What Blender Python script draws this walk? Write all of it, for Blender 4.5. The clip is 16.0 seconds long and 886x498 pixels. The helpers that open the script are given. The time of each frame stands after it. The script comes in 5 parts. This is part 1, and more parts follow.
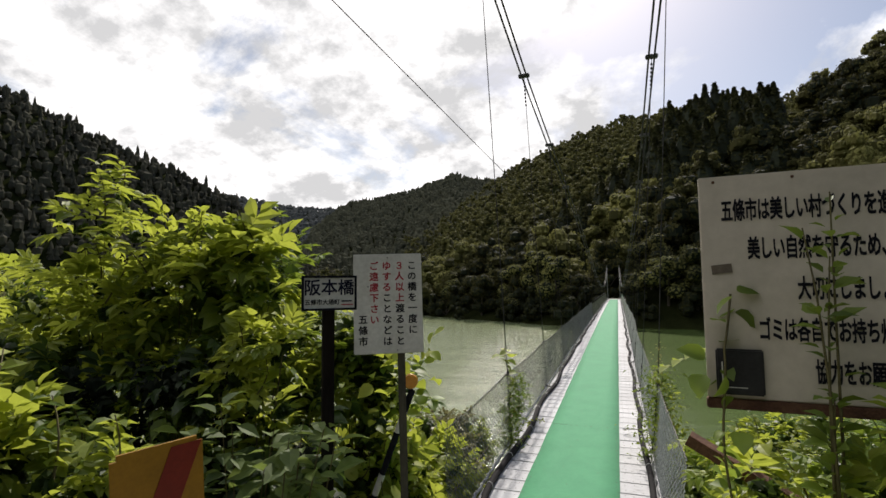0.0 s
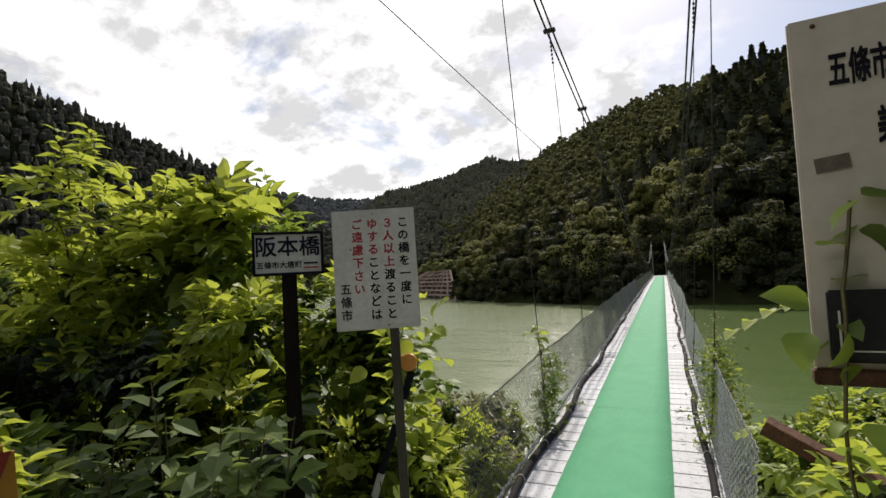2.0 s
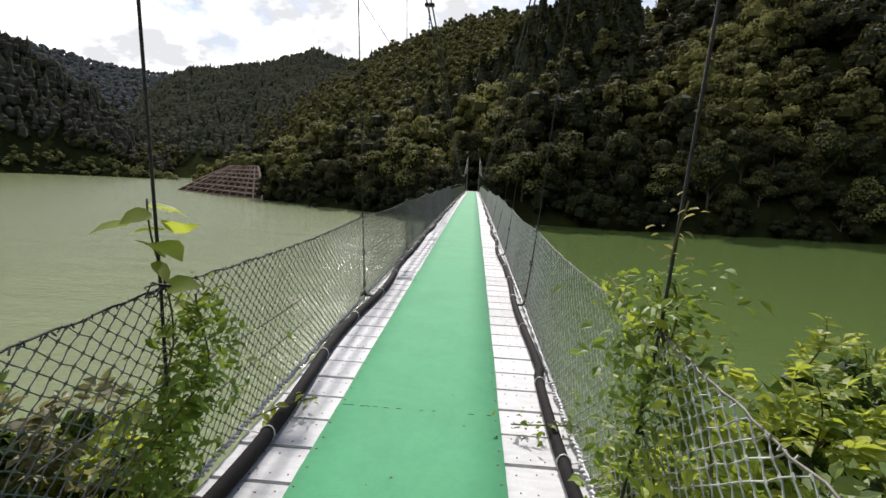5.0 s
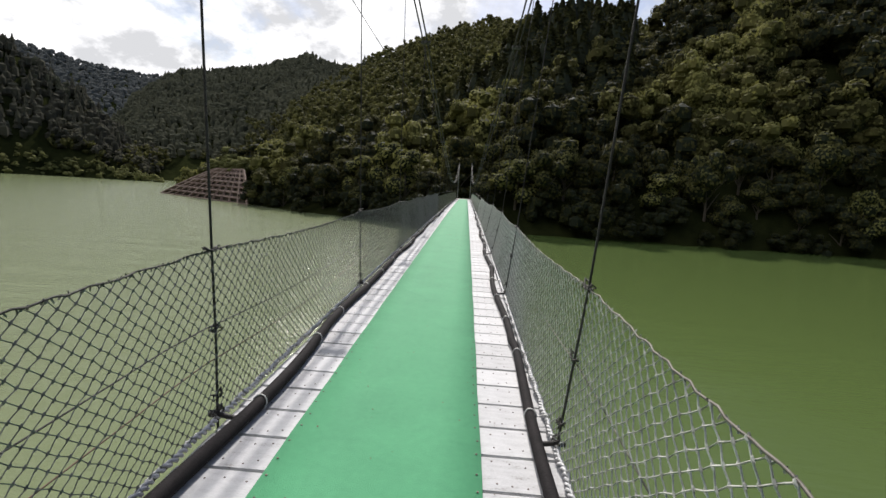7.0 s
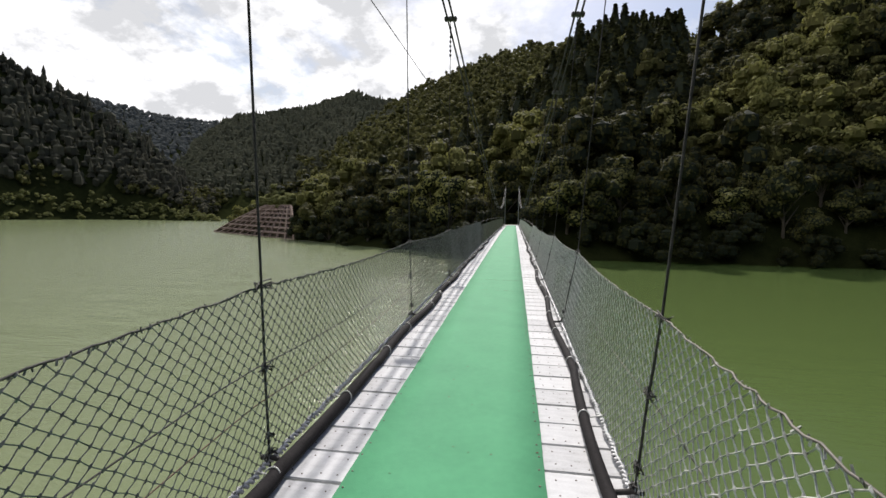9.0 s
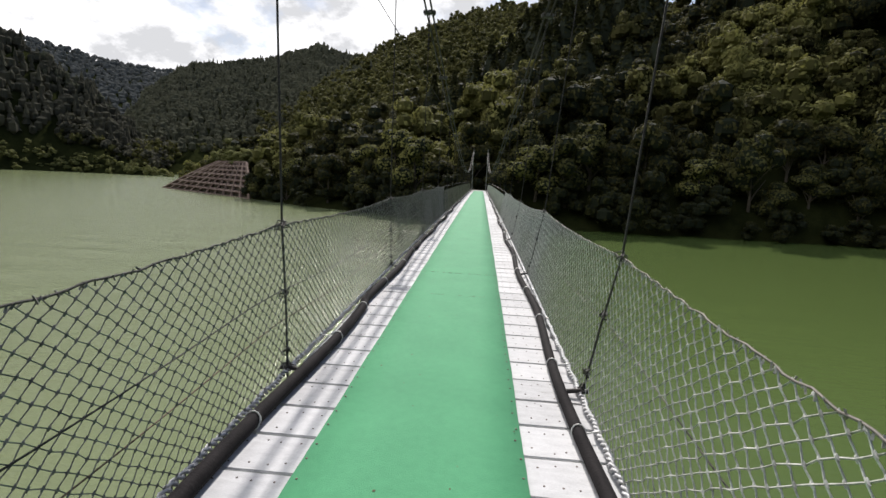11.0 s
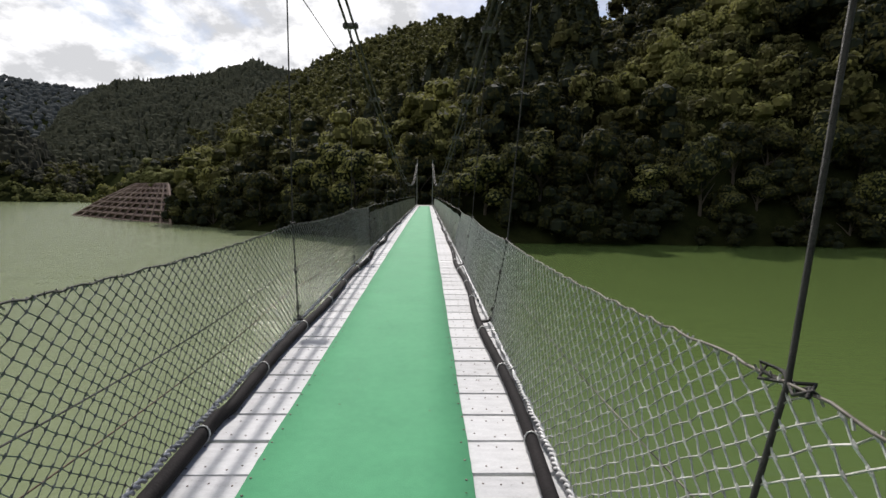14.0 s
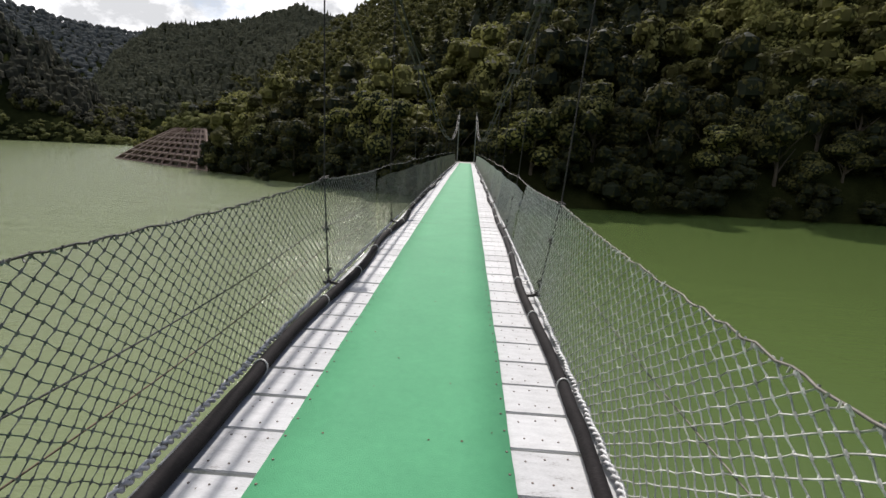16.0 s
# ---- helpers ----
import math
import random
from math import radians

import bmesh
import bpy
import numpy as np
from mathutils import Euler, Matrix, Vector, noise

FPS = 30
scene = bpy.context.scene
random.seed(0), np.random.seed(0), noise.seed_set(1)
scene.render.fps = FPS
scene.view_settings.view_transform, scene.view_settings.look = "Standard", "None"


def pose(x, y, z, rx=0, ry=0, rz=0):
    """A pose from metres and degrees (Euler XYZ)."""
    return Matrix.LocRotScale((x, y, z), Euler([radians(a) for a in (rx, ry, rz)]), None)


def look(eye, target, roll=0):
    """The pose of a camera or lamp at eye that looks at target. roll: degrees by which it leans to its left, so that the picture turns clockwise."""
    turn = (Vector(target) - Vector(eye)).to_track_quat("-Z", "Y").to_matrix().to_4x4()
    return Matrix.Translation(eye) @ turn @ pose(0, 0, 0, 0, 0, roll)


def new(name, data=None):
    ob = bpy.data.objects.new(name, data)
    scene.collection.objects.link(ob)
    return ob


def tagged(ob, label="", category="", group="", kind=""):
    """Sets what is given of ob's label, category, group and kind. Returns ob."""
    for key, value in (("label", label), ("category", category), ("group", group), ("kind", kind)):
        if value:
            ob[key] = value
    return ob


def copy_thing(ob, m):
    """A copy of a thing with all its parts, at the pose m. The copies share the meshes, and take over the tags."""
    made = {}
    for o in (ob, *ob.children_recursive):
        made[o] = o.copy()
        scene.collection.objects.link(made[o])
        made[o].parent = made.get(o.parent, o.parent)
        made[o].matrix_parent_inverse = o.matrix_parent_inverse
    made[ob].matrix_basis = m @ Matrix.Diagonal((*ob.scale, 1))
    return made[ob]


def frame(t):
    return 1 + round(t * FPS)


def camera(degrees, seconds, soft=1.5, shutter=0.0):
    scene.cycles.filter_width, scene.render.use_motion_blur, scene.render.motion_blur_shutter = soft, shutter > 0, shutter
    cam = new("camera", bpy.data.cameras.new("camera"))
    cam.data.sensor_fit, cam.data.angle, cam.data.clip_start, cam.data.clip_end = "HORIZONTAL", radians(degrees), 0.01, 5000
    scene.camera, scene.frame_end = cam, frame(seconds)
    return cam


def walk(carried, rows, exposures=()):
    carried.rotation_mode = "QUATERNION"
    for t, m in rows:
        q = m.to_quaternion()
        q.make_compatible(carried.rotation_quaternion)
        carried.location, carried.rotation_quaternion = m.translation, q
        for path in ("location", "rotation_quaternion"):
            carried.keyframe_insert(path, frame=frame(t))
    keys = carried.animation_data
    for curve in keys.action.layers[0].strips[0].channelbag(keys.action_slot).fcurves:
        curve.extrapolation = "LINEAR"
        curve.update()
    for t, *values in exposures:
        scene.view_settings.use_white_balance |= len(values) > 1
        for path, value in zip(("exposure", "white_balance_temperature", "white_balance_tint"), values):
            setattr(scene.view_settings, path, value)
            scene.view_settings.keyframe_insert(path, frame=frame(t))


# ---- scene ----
cam = camera(84.1, 16.0)
PATH = [
    (0, (0.555, -6.989, 2.207), (-0.111, -5.109, 2.352), -0.6),
    (0.5, (0.519, -6.784, 2.171), (-0.222, -4.929, 2.271), -1.7),
    (1, (0.486, -6.65, 2.163), (-0.349, -4.834, 2.238), -2.9),
    (1.5, (0.48, -6.433, 2.077), (-0.598, -4.758, 2.255), -2.6),
    (2, (0.551, -6.276, 2.042), (-0.264, -4.452, 2.134), -3.0),
    (2.5, (0.478, -5.934, 1.931), (-0.085, -4.02, 1.792), -1.8),
    (3, (0.378, -5.239, 1.776), (0.027, -3.278, 1.601), -2.2),
    (3.5, (0.243, -4.466, 1.55), (-0.12, -2.506, 1.393), -1.7),
    (4, (0.191, -3.572, 1.431), (0.176, -1.589, 1.177), 2.4),
    (4.5, (0.169, -2.678, 1.472), (-0.172, -0.72, 1.247), 0.5),
    (5, (0.264, -1.855, 1.433), (0.151, 0.122, 1.152), 2.9),
    (7.5, (0.333, 2.205, 1.372), (0.253, 4.191, 1.15), 3.8),
    (8, (0.272, 3.367, 1.364), (0.0, 5.342, 1.212), 3.8),
    (8.5, (0.32, 4.037, 1.425), (0.169, 6.025, 1.266), 3.5),
    (9, (0.302, 4.866, 1.404), (0.019, 6.841, 1.254), 1.1),
    (9.5, (0.228, 5.614, 1.379), (-0.038, 7.584, 1.16), 2.1),
    (12, (0.206, 9.706, 1.368), (0.108, 11.682, 1.073), 2.7),
    (12.5, (0.154, 10.667, 1.404), (0.001, 12.651, 1.199), 2.7),
    (13, (0.205, 11.59, 1.421), (0.18, 13.584, 1.268), 1.5),
    (13.5, (0.243, 12.544, 1.504), (0.164, 14.54, 1.595), 1.1),
    (14, (0.281, 13.399, 1.388), (0.347, 15.385, 1.159), 0.9),
    (14.5, (0.273, 14.4, 1.419), (0.213, 16.394, 1.28), 2.8),
    (15, (0.271, 15.343, 1.425), (0.306, 17.337, 1.281), 1.8),
    (15.5, (0.255, 16.436, 1.437), (0.108, 18.427, 1.332), 5.5),
    (16, (0.237, 17.463, 1.405), (0.157, 19.419, 0.996), 3.0),
]
walk(cam, [(t, look(eye, target, roll)) for t, eye, target, roll in PATH],
     [(t, stops, 6560 if t < 3.2 else 6390, 13) for t, stops in ((0.0, 0.04), (0.5, -0.04), (1.0, 0.06), (1.5, 0.16), (2.0, 0.14), (2.5, 0.31), (3.0, 0.43), (3.5, 0.55), (4.0, 0.47), (4.5, 0.39), (5.0, 0.29), (7.3, 0.13), (12.5, 0.14), (13.0, 0.17), (13.5, 0.16), (14.0, 0.04), (14.5, 0.16), (16.0, 0.14))])

# ---- sky and sun ----
SUN_WAY = Vector((-0.055, 0.725, 0.675)).normalized()
world = bpy.data.worlds.new("world")
scene.world = world
world.use_nodes = True


def link(tree, a, b):
    tree.links.new(a, b)


def node(tree, kind, **values):
    n = tree.nodes.new(kind)
    for k, v in values.items():
        if k in n.inputs:
            n.inputs[k].default_value = v
    return n


def build_sky():
    tr = world.node_tree
    tr.nodes.clear()
    out = tr.nodes.new("ShaderNodeOutputWorld")
    sky = tr.nodes.new("ShaderNodeTexSky")
    sky.sky_type = "NISHITA"
    sky.sun_disc = False
    sky.sun_elevation = math.asin(SUN_WAY.z)
    sky.sun_rotation = math.atan2(SUN_WAY.x, SUN_WAY.y)
    sky.air_density, sky.dust_density = 1.0, 1.2
    bg_sky = node(tr, "ShaderNodeBackground", Strength=0.09)
    link(tr, sky.outputs[0], bg_sky.inputs[0])
    # cloud deck: the direction is projected on a plane overhead
    co = tr.nodes.new("ShaderNodeTexCoord")
    sep = tr.nodes.new("ShaderNodeSeparateXYZ")
    link(tr, co.outputs["Generated"], sep.inputs[0])
    up = tr.nodes.new("ShaderNodeMath")
    up.operation = "MAXIMUM"
    up.inputs[1].default_value = 0.0
    link(tr, sep.outputs[2], up.inputs[0])
    lift = tr.nodes.new("ShaderNodeMath")
    lift.operation = "ADD"
    lift.inputs[1].default_value = 0.42
    link(tr, up.outputs[0], lift.inputs[0])
    flat = tr.nodes.new("ShaderNodeCombineXYZ")
    for i in (0, 1):
        q = tr.nodes.new("ShaderNodeMath")
        q.operation = "DIVIDE"
        link(tr, sep.outputs[i], q.inputs[0])
        link(tr, lift.outputs[0], q.inputs[1])
        link(tr, q.outputs[0], flat.inputs[i])
    big = node(tr, "ShaderNodeTexNoise", Scale=2.3, Detail=9.0, Roughness=0.6, Distortion=0.35)
    big.noise_dimensions = "3D"
    shift = tr.nodes.new("ShaderNodeVectorMath")
    shift.operation = "ADD"
    shift.inputs[1].default_value = (3.1, 0.4, 0.0)
    link(tr, flat.outputs[0], shift.inputs[0])
    link(tr, shift.outputs[0], big.inputs["Vector"])
    cover = tr.nodes.new("ShaderNodeValToRGB")
    cover.color_ramp.elements[0].position = 0.345
    cover.color_ramp.elements[1].position = 0.475
    # the cloud thins out towards one side, where blue sky shows
    east = tr.nodes.new("ShaderNodeSeparateXYZ")
    link(tr, flat.outputs[0], east.inputs[0])
    thin = tr.nodes.new("ShaderNodeMapRange")
    thin.interpolation_type = "SMOOTHSTEP"
    thin.inputs["From Min"].default_value, thin.inputs["From Max"].default_value = -0.3, 0.34
    thin.inputs["To Min"].default_value, thin.inputs["To Max"].default_value = 0.05, -0.21
    link(tr, east.outputs[0], thin.inputs["Value"])
    amount = tr.nodes.new("ShaderNodeMath")
    amount.operation = "ADD"
    link(tr, big.outputs["Fac"], amount.inputs[0])
    link(tr, thin.outputs[0], amount.inputs[1])
    link(tr, amount.outputs[0], cover.inputs[0])
    small = node(tr, "ShaderNodeTexNoise", Scale=4.2, Detail=7.0, Roughness=0.62)
    link(tr, flat.outputs[0], small.inputs["Vector"])
    tone = tr.nodes.new("ShaderNodeValToRGB")
    tone.color_ramp.elements[0].position = 0.42
    tone.color_ramp.elements[0].color = (0.62, 0.63, 0.63, 1)
    tone.color_ramp.elements[1].position = 0.58
    tone.color_ramp.elements[1].color = (1.25, 1.25, 1.23, 1)
    link(tr, small.outputs["Fac"], tone.inputs[0])
    bg_cloud = node(tr, "ShaderNodeBackground", Strength=1.08)
    link(tr, tone.outputs[0], bg_cloud.inputs[0])
    mix = tr.nodes.new("ShaderNodeMixShader")
    link(tr, cover.outputs[0], mix.inputs[0])
    link(tr, bg_sky.outputs[0], mix.inputs[1])
    link(tr, bg_cloud.outputs[0], mix.inputs[2])
    link(tr, mix.outputs[0], out.inputs[0])


build_sky()
sun = new("sun", bpy.data.lights.new("sun", "SUN"))
sun.data.energy = 4.2
sun.data.angle = radians(0.55)
sun.data.color = (1.0, 0.95, 0.87)
sun.matrix_world = look(SUN_WAY * 100, (0, 0, 0))
scene.view_settings.exposure = 0.0


# ---- materials ----
def material(name, c1, c2, scale=6.0, rough=0.7, metal=0.0, bump=0.0, bump_scale=40.0, spec=0.4, stretch=(1, 1, 1), fine=None, island=0.0, random_ob=0.0, glow=0.0):
    """A surface that wanders between two colours at a coarse and a fine scale, with fine relief."""
    m = bpy.data.materials.new(name)
    m.use_nodes = True
    tr = m.node_tree
    b = tr.nodes["Principled BSDF"]
    b.inputs["Roughness"].default_value = rough
    b.inputs["Metallic"].default_value = metal
    b.inputs["Specular IOR Level"].default_value = spec
    co = tr.nodes.new("ShaderNodeTexCoord")
    mp = tr.nodes.new("ShaderNodeMapping")
    mp.inputs["Scale"].default_value = stretch
    link(tr, co.outputs["Object"], mp.inputs[0])
    n1 = node(tr, "ShaderNodeTexNoise", Scale=scale, Detail=5.0, Roughness=0.6)
    n2 = node(tr, "ShaderNodeTexNoise", Scale=scale * 9, Detail=4.0, Roughness=0.65)
    link(tr, mp.outputs[0], n1.inputs["Vector"])
    link(tr, mp.outputs[0], n2.inputs["Vector"])
    add = tr.nodes.new("ShaderNodeMath")
    add.operation = "MULTIPLY_ADD"
    add.inputs[1].default_value = 0.45
    link(tr, n2.outputs["Fac"], add.inputs[0])
    half = tr.nodes.new("ShaderNodeMath")
    half.operation = "MULTIPLY"
    half.inputs[1].default_value = 0.62
    link(tr, n1.outputs["Fac"], half.inputs[0])
    link(tr, half.outputs[0], add.inputs[2])
    value = add.outputs[0]
    if island or random_ob:
        src = tr.nodes.new("ShaderNodeNewGeometry" if island else "ShaderNodeObjectInfo")
        more = tr.nodes.new("ShaderNodeMath")
        more.operation = "MULTIPLY_ADD"
        more.inputs[1].default_value = island or random_ob
        link(tr, src.outputs["Random Per Island" if island else "Random"], more.inputs[0])
        off = tr.nodes.new("ShaderNodeMath")
        off.operation = "SUBTRACT"
        off.inputs[1].default_value = (island or random_ob) / 2
        link(tr, value, off.inputs[0])
        link(tr, off.outputs[0], more.inputs[2])
        value = more.outputs[0]
    ramp = tr.nodes.new("ShaderNodeValToRGB")
    ramp.color_ramp.elements[0].position = 0.36
    ramp.color_ramp.elements[1].position = 0.70
    ramp.color_ramp.elements[0].color = (*c1, 1)
    ramp.color_ramp.elements[1].color = (*c2, 1)
    if fine:
        e = ramp.color_ramp.elements.new(0.30)
        e.color = (*fine, 1)
    link(tr, value, ramp.inputs[0])
    link(tr, ramp.outputs[0], b.inputs["Base Color"])
    if bump:
        n3 = node(tr, "ShaderNodeTexNoise", Scale=bump_scale, Detail=4.0)
        link(tr, mp.outputs[0], n3.inputs["Vector"])
        bp = node(tr, "ShaderNodeBump", Strength=bump, Distance=0.02)
        link(tr, n3.outputs["Fac"], bp.inputs["Height"])
        link(tr, bp.outputs[0], b.inputs["Normal"])
    return m


def leaf_material(name, dark, bright, glow, tree_scale=0.35, see_through=0.45, rough=0.5):
    """Leaves: each one its own shade, lit through from behind by the sun."""
    m = bpy.data.materials.new(name)
    m.use_nodes = True
    tr = m.node_tree
    b = tr.nodes["Principled BSDF"]
    out = tr.nodes["Material Output"]
    b.inputs["Roughness"].default_value = rough
    b.inputs["Specular IOR Level"].default_value = 0.35 if rough < 0.7 else 0.08
    geo = tr.nodes.new("ShaderNodeNewGeometry")
    co = tr.nodes.new("ShaderNodeTexCoord")
    n1 = node(tr, "ShaderNodeTexNoise", Scale=tree_scale, Detail=3.0)
    link(tr, co.outputs["Object"], n1.inputs["Vector"])
    s = tr.nodes.new("ShaderNodeMath")
    s.operation = "MULTIPLY_ADD"
    s.inputs[1].default_value = 0.45
    link(tr, geo.outputs["Random Per Island"], s.inputs[0])
    k = tr.nodes.new("ShaderNodeMath")
    k.operation = "MULTIPLY_ADD"
    k.inputs[1].default_value = 1.5
    k.inputs[2].default_value = -0.5
    link(tr, n1.outputs["Fac"], k.inputs[0])
    link(tr, k.outputs[0], s.inputs[2])
    ramp = tr.nodes.new("ShaderNodeValToRGB")
    ramp.color_ramp.elements[0].position = 0.15
    ramp.color_ramp.elements[0].color = (*dark, 1)
    ramp.color_ramp.elements[1].position = 0.85
    ramp.color_ramp.elements[1].color = (*bright, 1)
    link(tr, s.outputs[0], ramp.inputs[0])
    link(tr, ramp.outputs[0], b.inputs["Base Color"])
    tl = tr.nodes.new("ShaderNodeBsdfTranslucent")
    tint = tr.nodes.new("ShaderNodeMix")
    tint.data_type = "RGBA"
    tint.inputs["Factor"].default_value = 0.55
    link(tr, ramp.outputs[0], tint.inputs["A"])
    tint.inputs["B"].default_value = (*glow, 1)
    link(tr, tint.outputs["Result"], tl.inputs["Color"])
    mix = tr.nodes.new("ShaderNodeMixShader")
    mix.inputs[0].default_value = see_through
    link(tr, b.outputs[0], mix.inputs[1])
    link(tr, tl.outputs[0], mix.inputs[2])
    link(tr, mix.outputs[0], out.inputs[0])
    return m


M_LEAF = leaf_material("leaf_green", (0.05, 0.09, 0.014), (0.21, 0.28, 0.045), (0.42, 0.55, 0.06), 2.0, 0.38)
M_LEAF_BRIGHT = leaf_material("leaf_yellow_green", (0.075, 0.13, 0.018), (0.37, 0.40, 0.07), (0.70, 0.77, 0.09), 2.0, 0.5)
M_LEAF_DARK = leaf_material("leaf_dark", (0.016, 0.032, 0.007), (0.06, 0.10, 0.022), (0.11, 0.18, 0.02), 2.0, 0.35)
M_NETTLE = leaf_material("nettle_leaf", (0.05, 0.08, 0.024), (0.20, 0.26, 0.08), (0.32, 0.42, 0.08), 3.0, 0.4, 0.62)
M_LEAF_DRY = leaf_material("leaf_dry", (0.14, 0.11, 0.055), (0.34, 0.31, 0.13), (0.50, 0.43, 0.15), 2.0, 0.45)
M_LEAF_WITHERED = leaf_material("leaf_withered", (0.085, 0.075, 0.05), (0.27, 0.265, 0.12), (0.36, 0.34, 0.12), 2.5, 0.4)
# pale and dark tints mix real variety with the hill's painted sun and shade
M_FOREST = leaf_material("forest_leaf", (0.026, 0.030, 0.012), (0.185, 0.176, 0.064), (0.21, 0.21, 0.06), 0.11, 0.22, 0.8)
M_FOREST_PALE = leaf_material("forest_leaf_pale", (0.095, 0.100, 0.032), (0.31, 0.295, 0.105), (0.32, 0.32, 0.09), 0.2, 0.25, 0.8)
M_SCRUB = leaf_material("shore_scrub_leaf", (0.12, 0.126, 0.050), (0.25, 0.25, 0.11), (0.32, 0.34, 0.12), 0.12, 0.35, 0.85)
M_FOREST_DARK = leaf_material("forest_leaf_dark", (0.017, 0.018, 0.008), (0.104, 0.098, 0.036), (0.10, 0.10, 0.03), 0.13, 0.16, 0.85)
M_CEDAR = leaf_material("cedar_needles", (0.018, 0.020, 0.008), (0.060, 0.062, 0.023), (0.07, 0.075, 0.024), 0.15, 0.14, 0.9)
# aerial haze is mixed into these three leaf colours, paler and greyer
M_LEFT_HILL = leaf_material("left_hill_leaf_haze", (0.088, 0.086, 0.068), (0.150, 0.146, 0.108), (0.11, 0.11, 0.083), 0.05, 0.5, 0.95)
M_DISTANT = leaf_material("distant_ridge_leaf_haze", (0.150, 0.160, 0.158), (0.182, 0.192, 0.188), (0.165, 0.176, 0.174), 0.004, 0.5, 0.95)
M_FAR = leaf_material("far_forest_leaf_haze", (0.112, 0.117, 0.082), (0.172, 0.174, 0.122), (0.135, 0.14, 0.10), 0.012, 0.5, 0.95)
# near-black fill paints the shade inside crowns and shrubs
M_SHADE = material("crown_inside_shade", (0.006, 0.010, 0.004), (0.016, 0.024, 0.008), 0.8, 0.9)
M_BARK = material("bark", (0.05, 0.04, 0.03), (0.13, 0.11, 0.085), 9, 0.9, bump=0.6, stretch=(1, 1, 0.25))
M_STEM = material("stem", (0.07, 0.06, 0.025), (0.15, 0.13, 0.05), 15, 0.8)
M_VINE_STEM = material("vine_stem", (0.14, 0.17, 0.05), (0.28, 0.30, 0.12), 15, 0.7)
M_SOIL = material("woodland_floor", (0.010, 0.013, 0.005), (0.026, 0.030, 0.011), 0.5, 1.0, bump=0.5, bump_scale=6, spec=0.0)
M_PLANK = material("deck_plank", (0.43, 0.43, 0.44), (0.60, 0.60, 0.61), 7, 0.75, bump=0.15, bump_scale=60, stretch=(1, 3, 1), fine=(0.27, 0.26, 0.25), random_ob=0.22)
M_NAIL = material("nail_head", (0.06, 0.05, 0.05), (0.16, 0.12, 0.10), 30, 0.6, 0.6)
M_MAT = material("green_mat", (0.056, 0.262, 0.125), (0.072, 0.315, 0.150), 2.2, 0.8, bump=0.25, bump_scale=220, fine=(0.045, 0.215, 0.10))
M_HOSE = material("black_conduit", (0.009, 0.008, 0.009), (0.024, 0.021, 0.022), 6, 0.8, bump=0.2, bump_scale=90, spec=0.1)
M_TIE = material("wire_tie", (0.45, 0.45, 0.44), (0.65, 0.65, 0.64), 30, 0.5, 0.3)
M_ROPE = material("dark_wire_rope", (0.028, 0.027, 0.028), (0.075, 0.07, 0.066), 20, 0.65, 0.4, bump=0.5, bump_scale=300)
M_RUSTWIRE = material("rusty_wire", (0.08, 0.05, 0.035), (0.20, 0.14, 0.10), 25, 0.8, 0.3)
# one net in two colours: sunlit side painted pale, backlit side dark
M_NET = material("galvanised_net", (0.16, 0.16, 0.145), (0.74, 0.74, 0.70), 22, 0.4, 0.2)
M_NET_BACKLIT = material("backlit_net", (0.045, 0.045, 0.042), (0.27, 0.27, 0.25), 17, 0.55, 0.2)
M_RAILWIRE = material("weathered_wire", (0.07, 0.06, 0.05), (0.22, 0.20, 0.175), 25, 0.6, 0.2)
M_EDGE = material("galvanised_edge", (0.42, 0.42, 0.43), (0.72, 0.72, 0.73), 12, 0.6, 0.2, bump=0.4, bump_scale=120)
M_BEAM = material("edge_beam", (0.07, 0.07, 0.075), (0.17, 0.165, 0.16), 10, 0.7, 0.3)
M_STEEL = material("painted_steel", (0.20, 0.20, 0.195), (0.33, 0.33, 0.32), 5, 0.6, 0.2)
M_RUST = material("rusted_steel", (0.07, 0.030, 0.018), (0.17, 0.085, 0.05), 12, 0.85, 0.2, bump=0.5, bump_scale=90)
M_SIGN = material("weathered_white_board", (0.50, 0.49, 0.45), (0.70, 0.69, 0.65), 4, 0.6, fine=(0.36, 0.34, 0.30))
M_SIGN_BIG = material("weathered_cream_board", (0.52, 0.47, 0.39), (0.66, 0.60, 0.51), 2.5, 0.6, fine=(0.34, 0.30, 0.23))
M_INK = material("black_lettering", (0.006, 0.006, 0.010), (0.022, 0.022, 0.03), 18, 0.9, spec=0.1)
M_NAVY = material("navy_lettering", (0.008, 0.008, 0.02), (0.03, 0.03, 0.055), 18, 0.9, spec=0.1)
M_RED = material("red_lettering", (0.36, 0.02, 0.04), (0.52, 0.07, 0.09), 18, 0.6)
M_POST = material("dark_wooden_post", (0.006, 0.005, 0.004), (0.020, 0.016, 0.013), 12, 0.95, bump=0.5, stretch=(1, 1, 0.2), spec=0.1)
M_POST_PALE = material("grey_wooden_post", (0.05, 0.045, 0.033), (0.11, 0.10, 0.075), 12, 0.9, bump=0.5, stretch=(1, 1, 0.2), spec=0.2)
M_YELLOW = material("amber_reflective_board", (0.27, 0.13, 0.009), (0.40, 0.20, 0.014), 8, 0.45, fine=(0.18, 0.085, 0.008))
M_STRIPE = material("red_stripe", (0.17, 0.018, 0.010), (0.26, 0.03, 0.014), 8, 0.45)
M_ORANGE = material("orange_reflector", (0.62, 0.24, 0.01), (0.80, 0.34, 0.02), 20, 0.25, spec=0.6)
M_WHITE = material("white_tape", (0.55, 0.54, 0.50), (0.75, 0.74, 0.70), 12, 0.6)
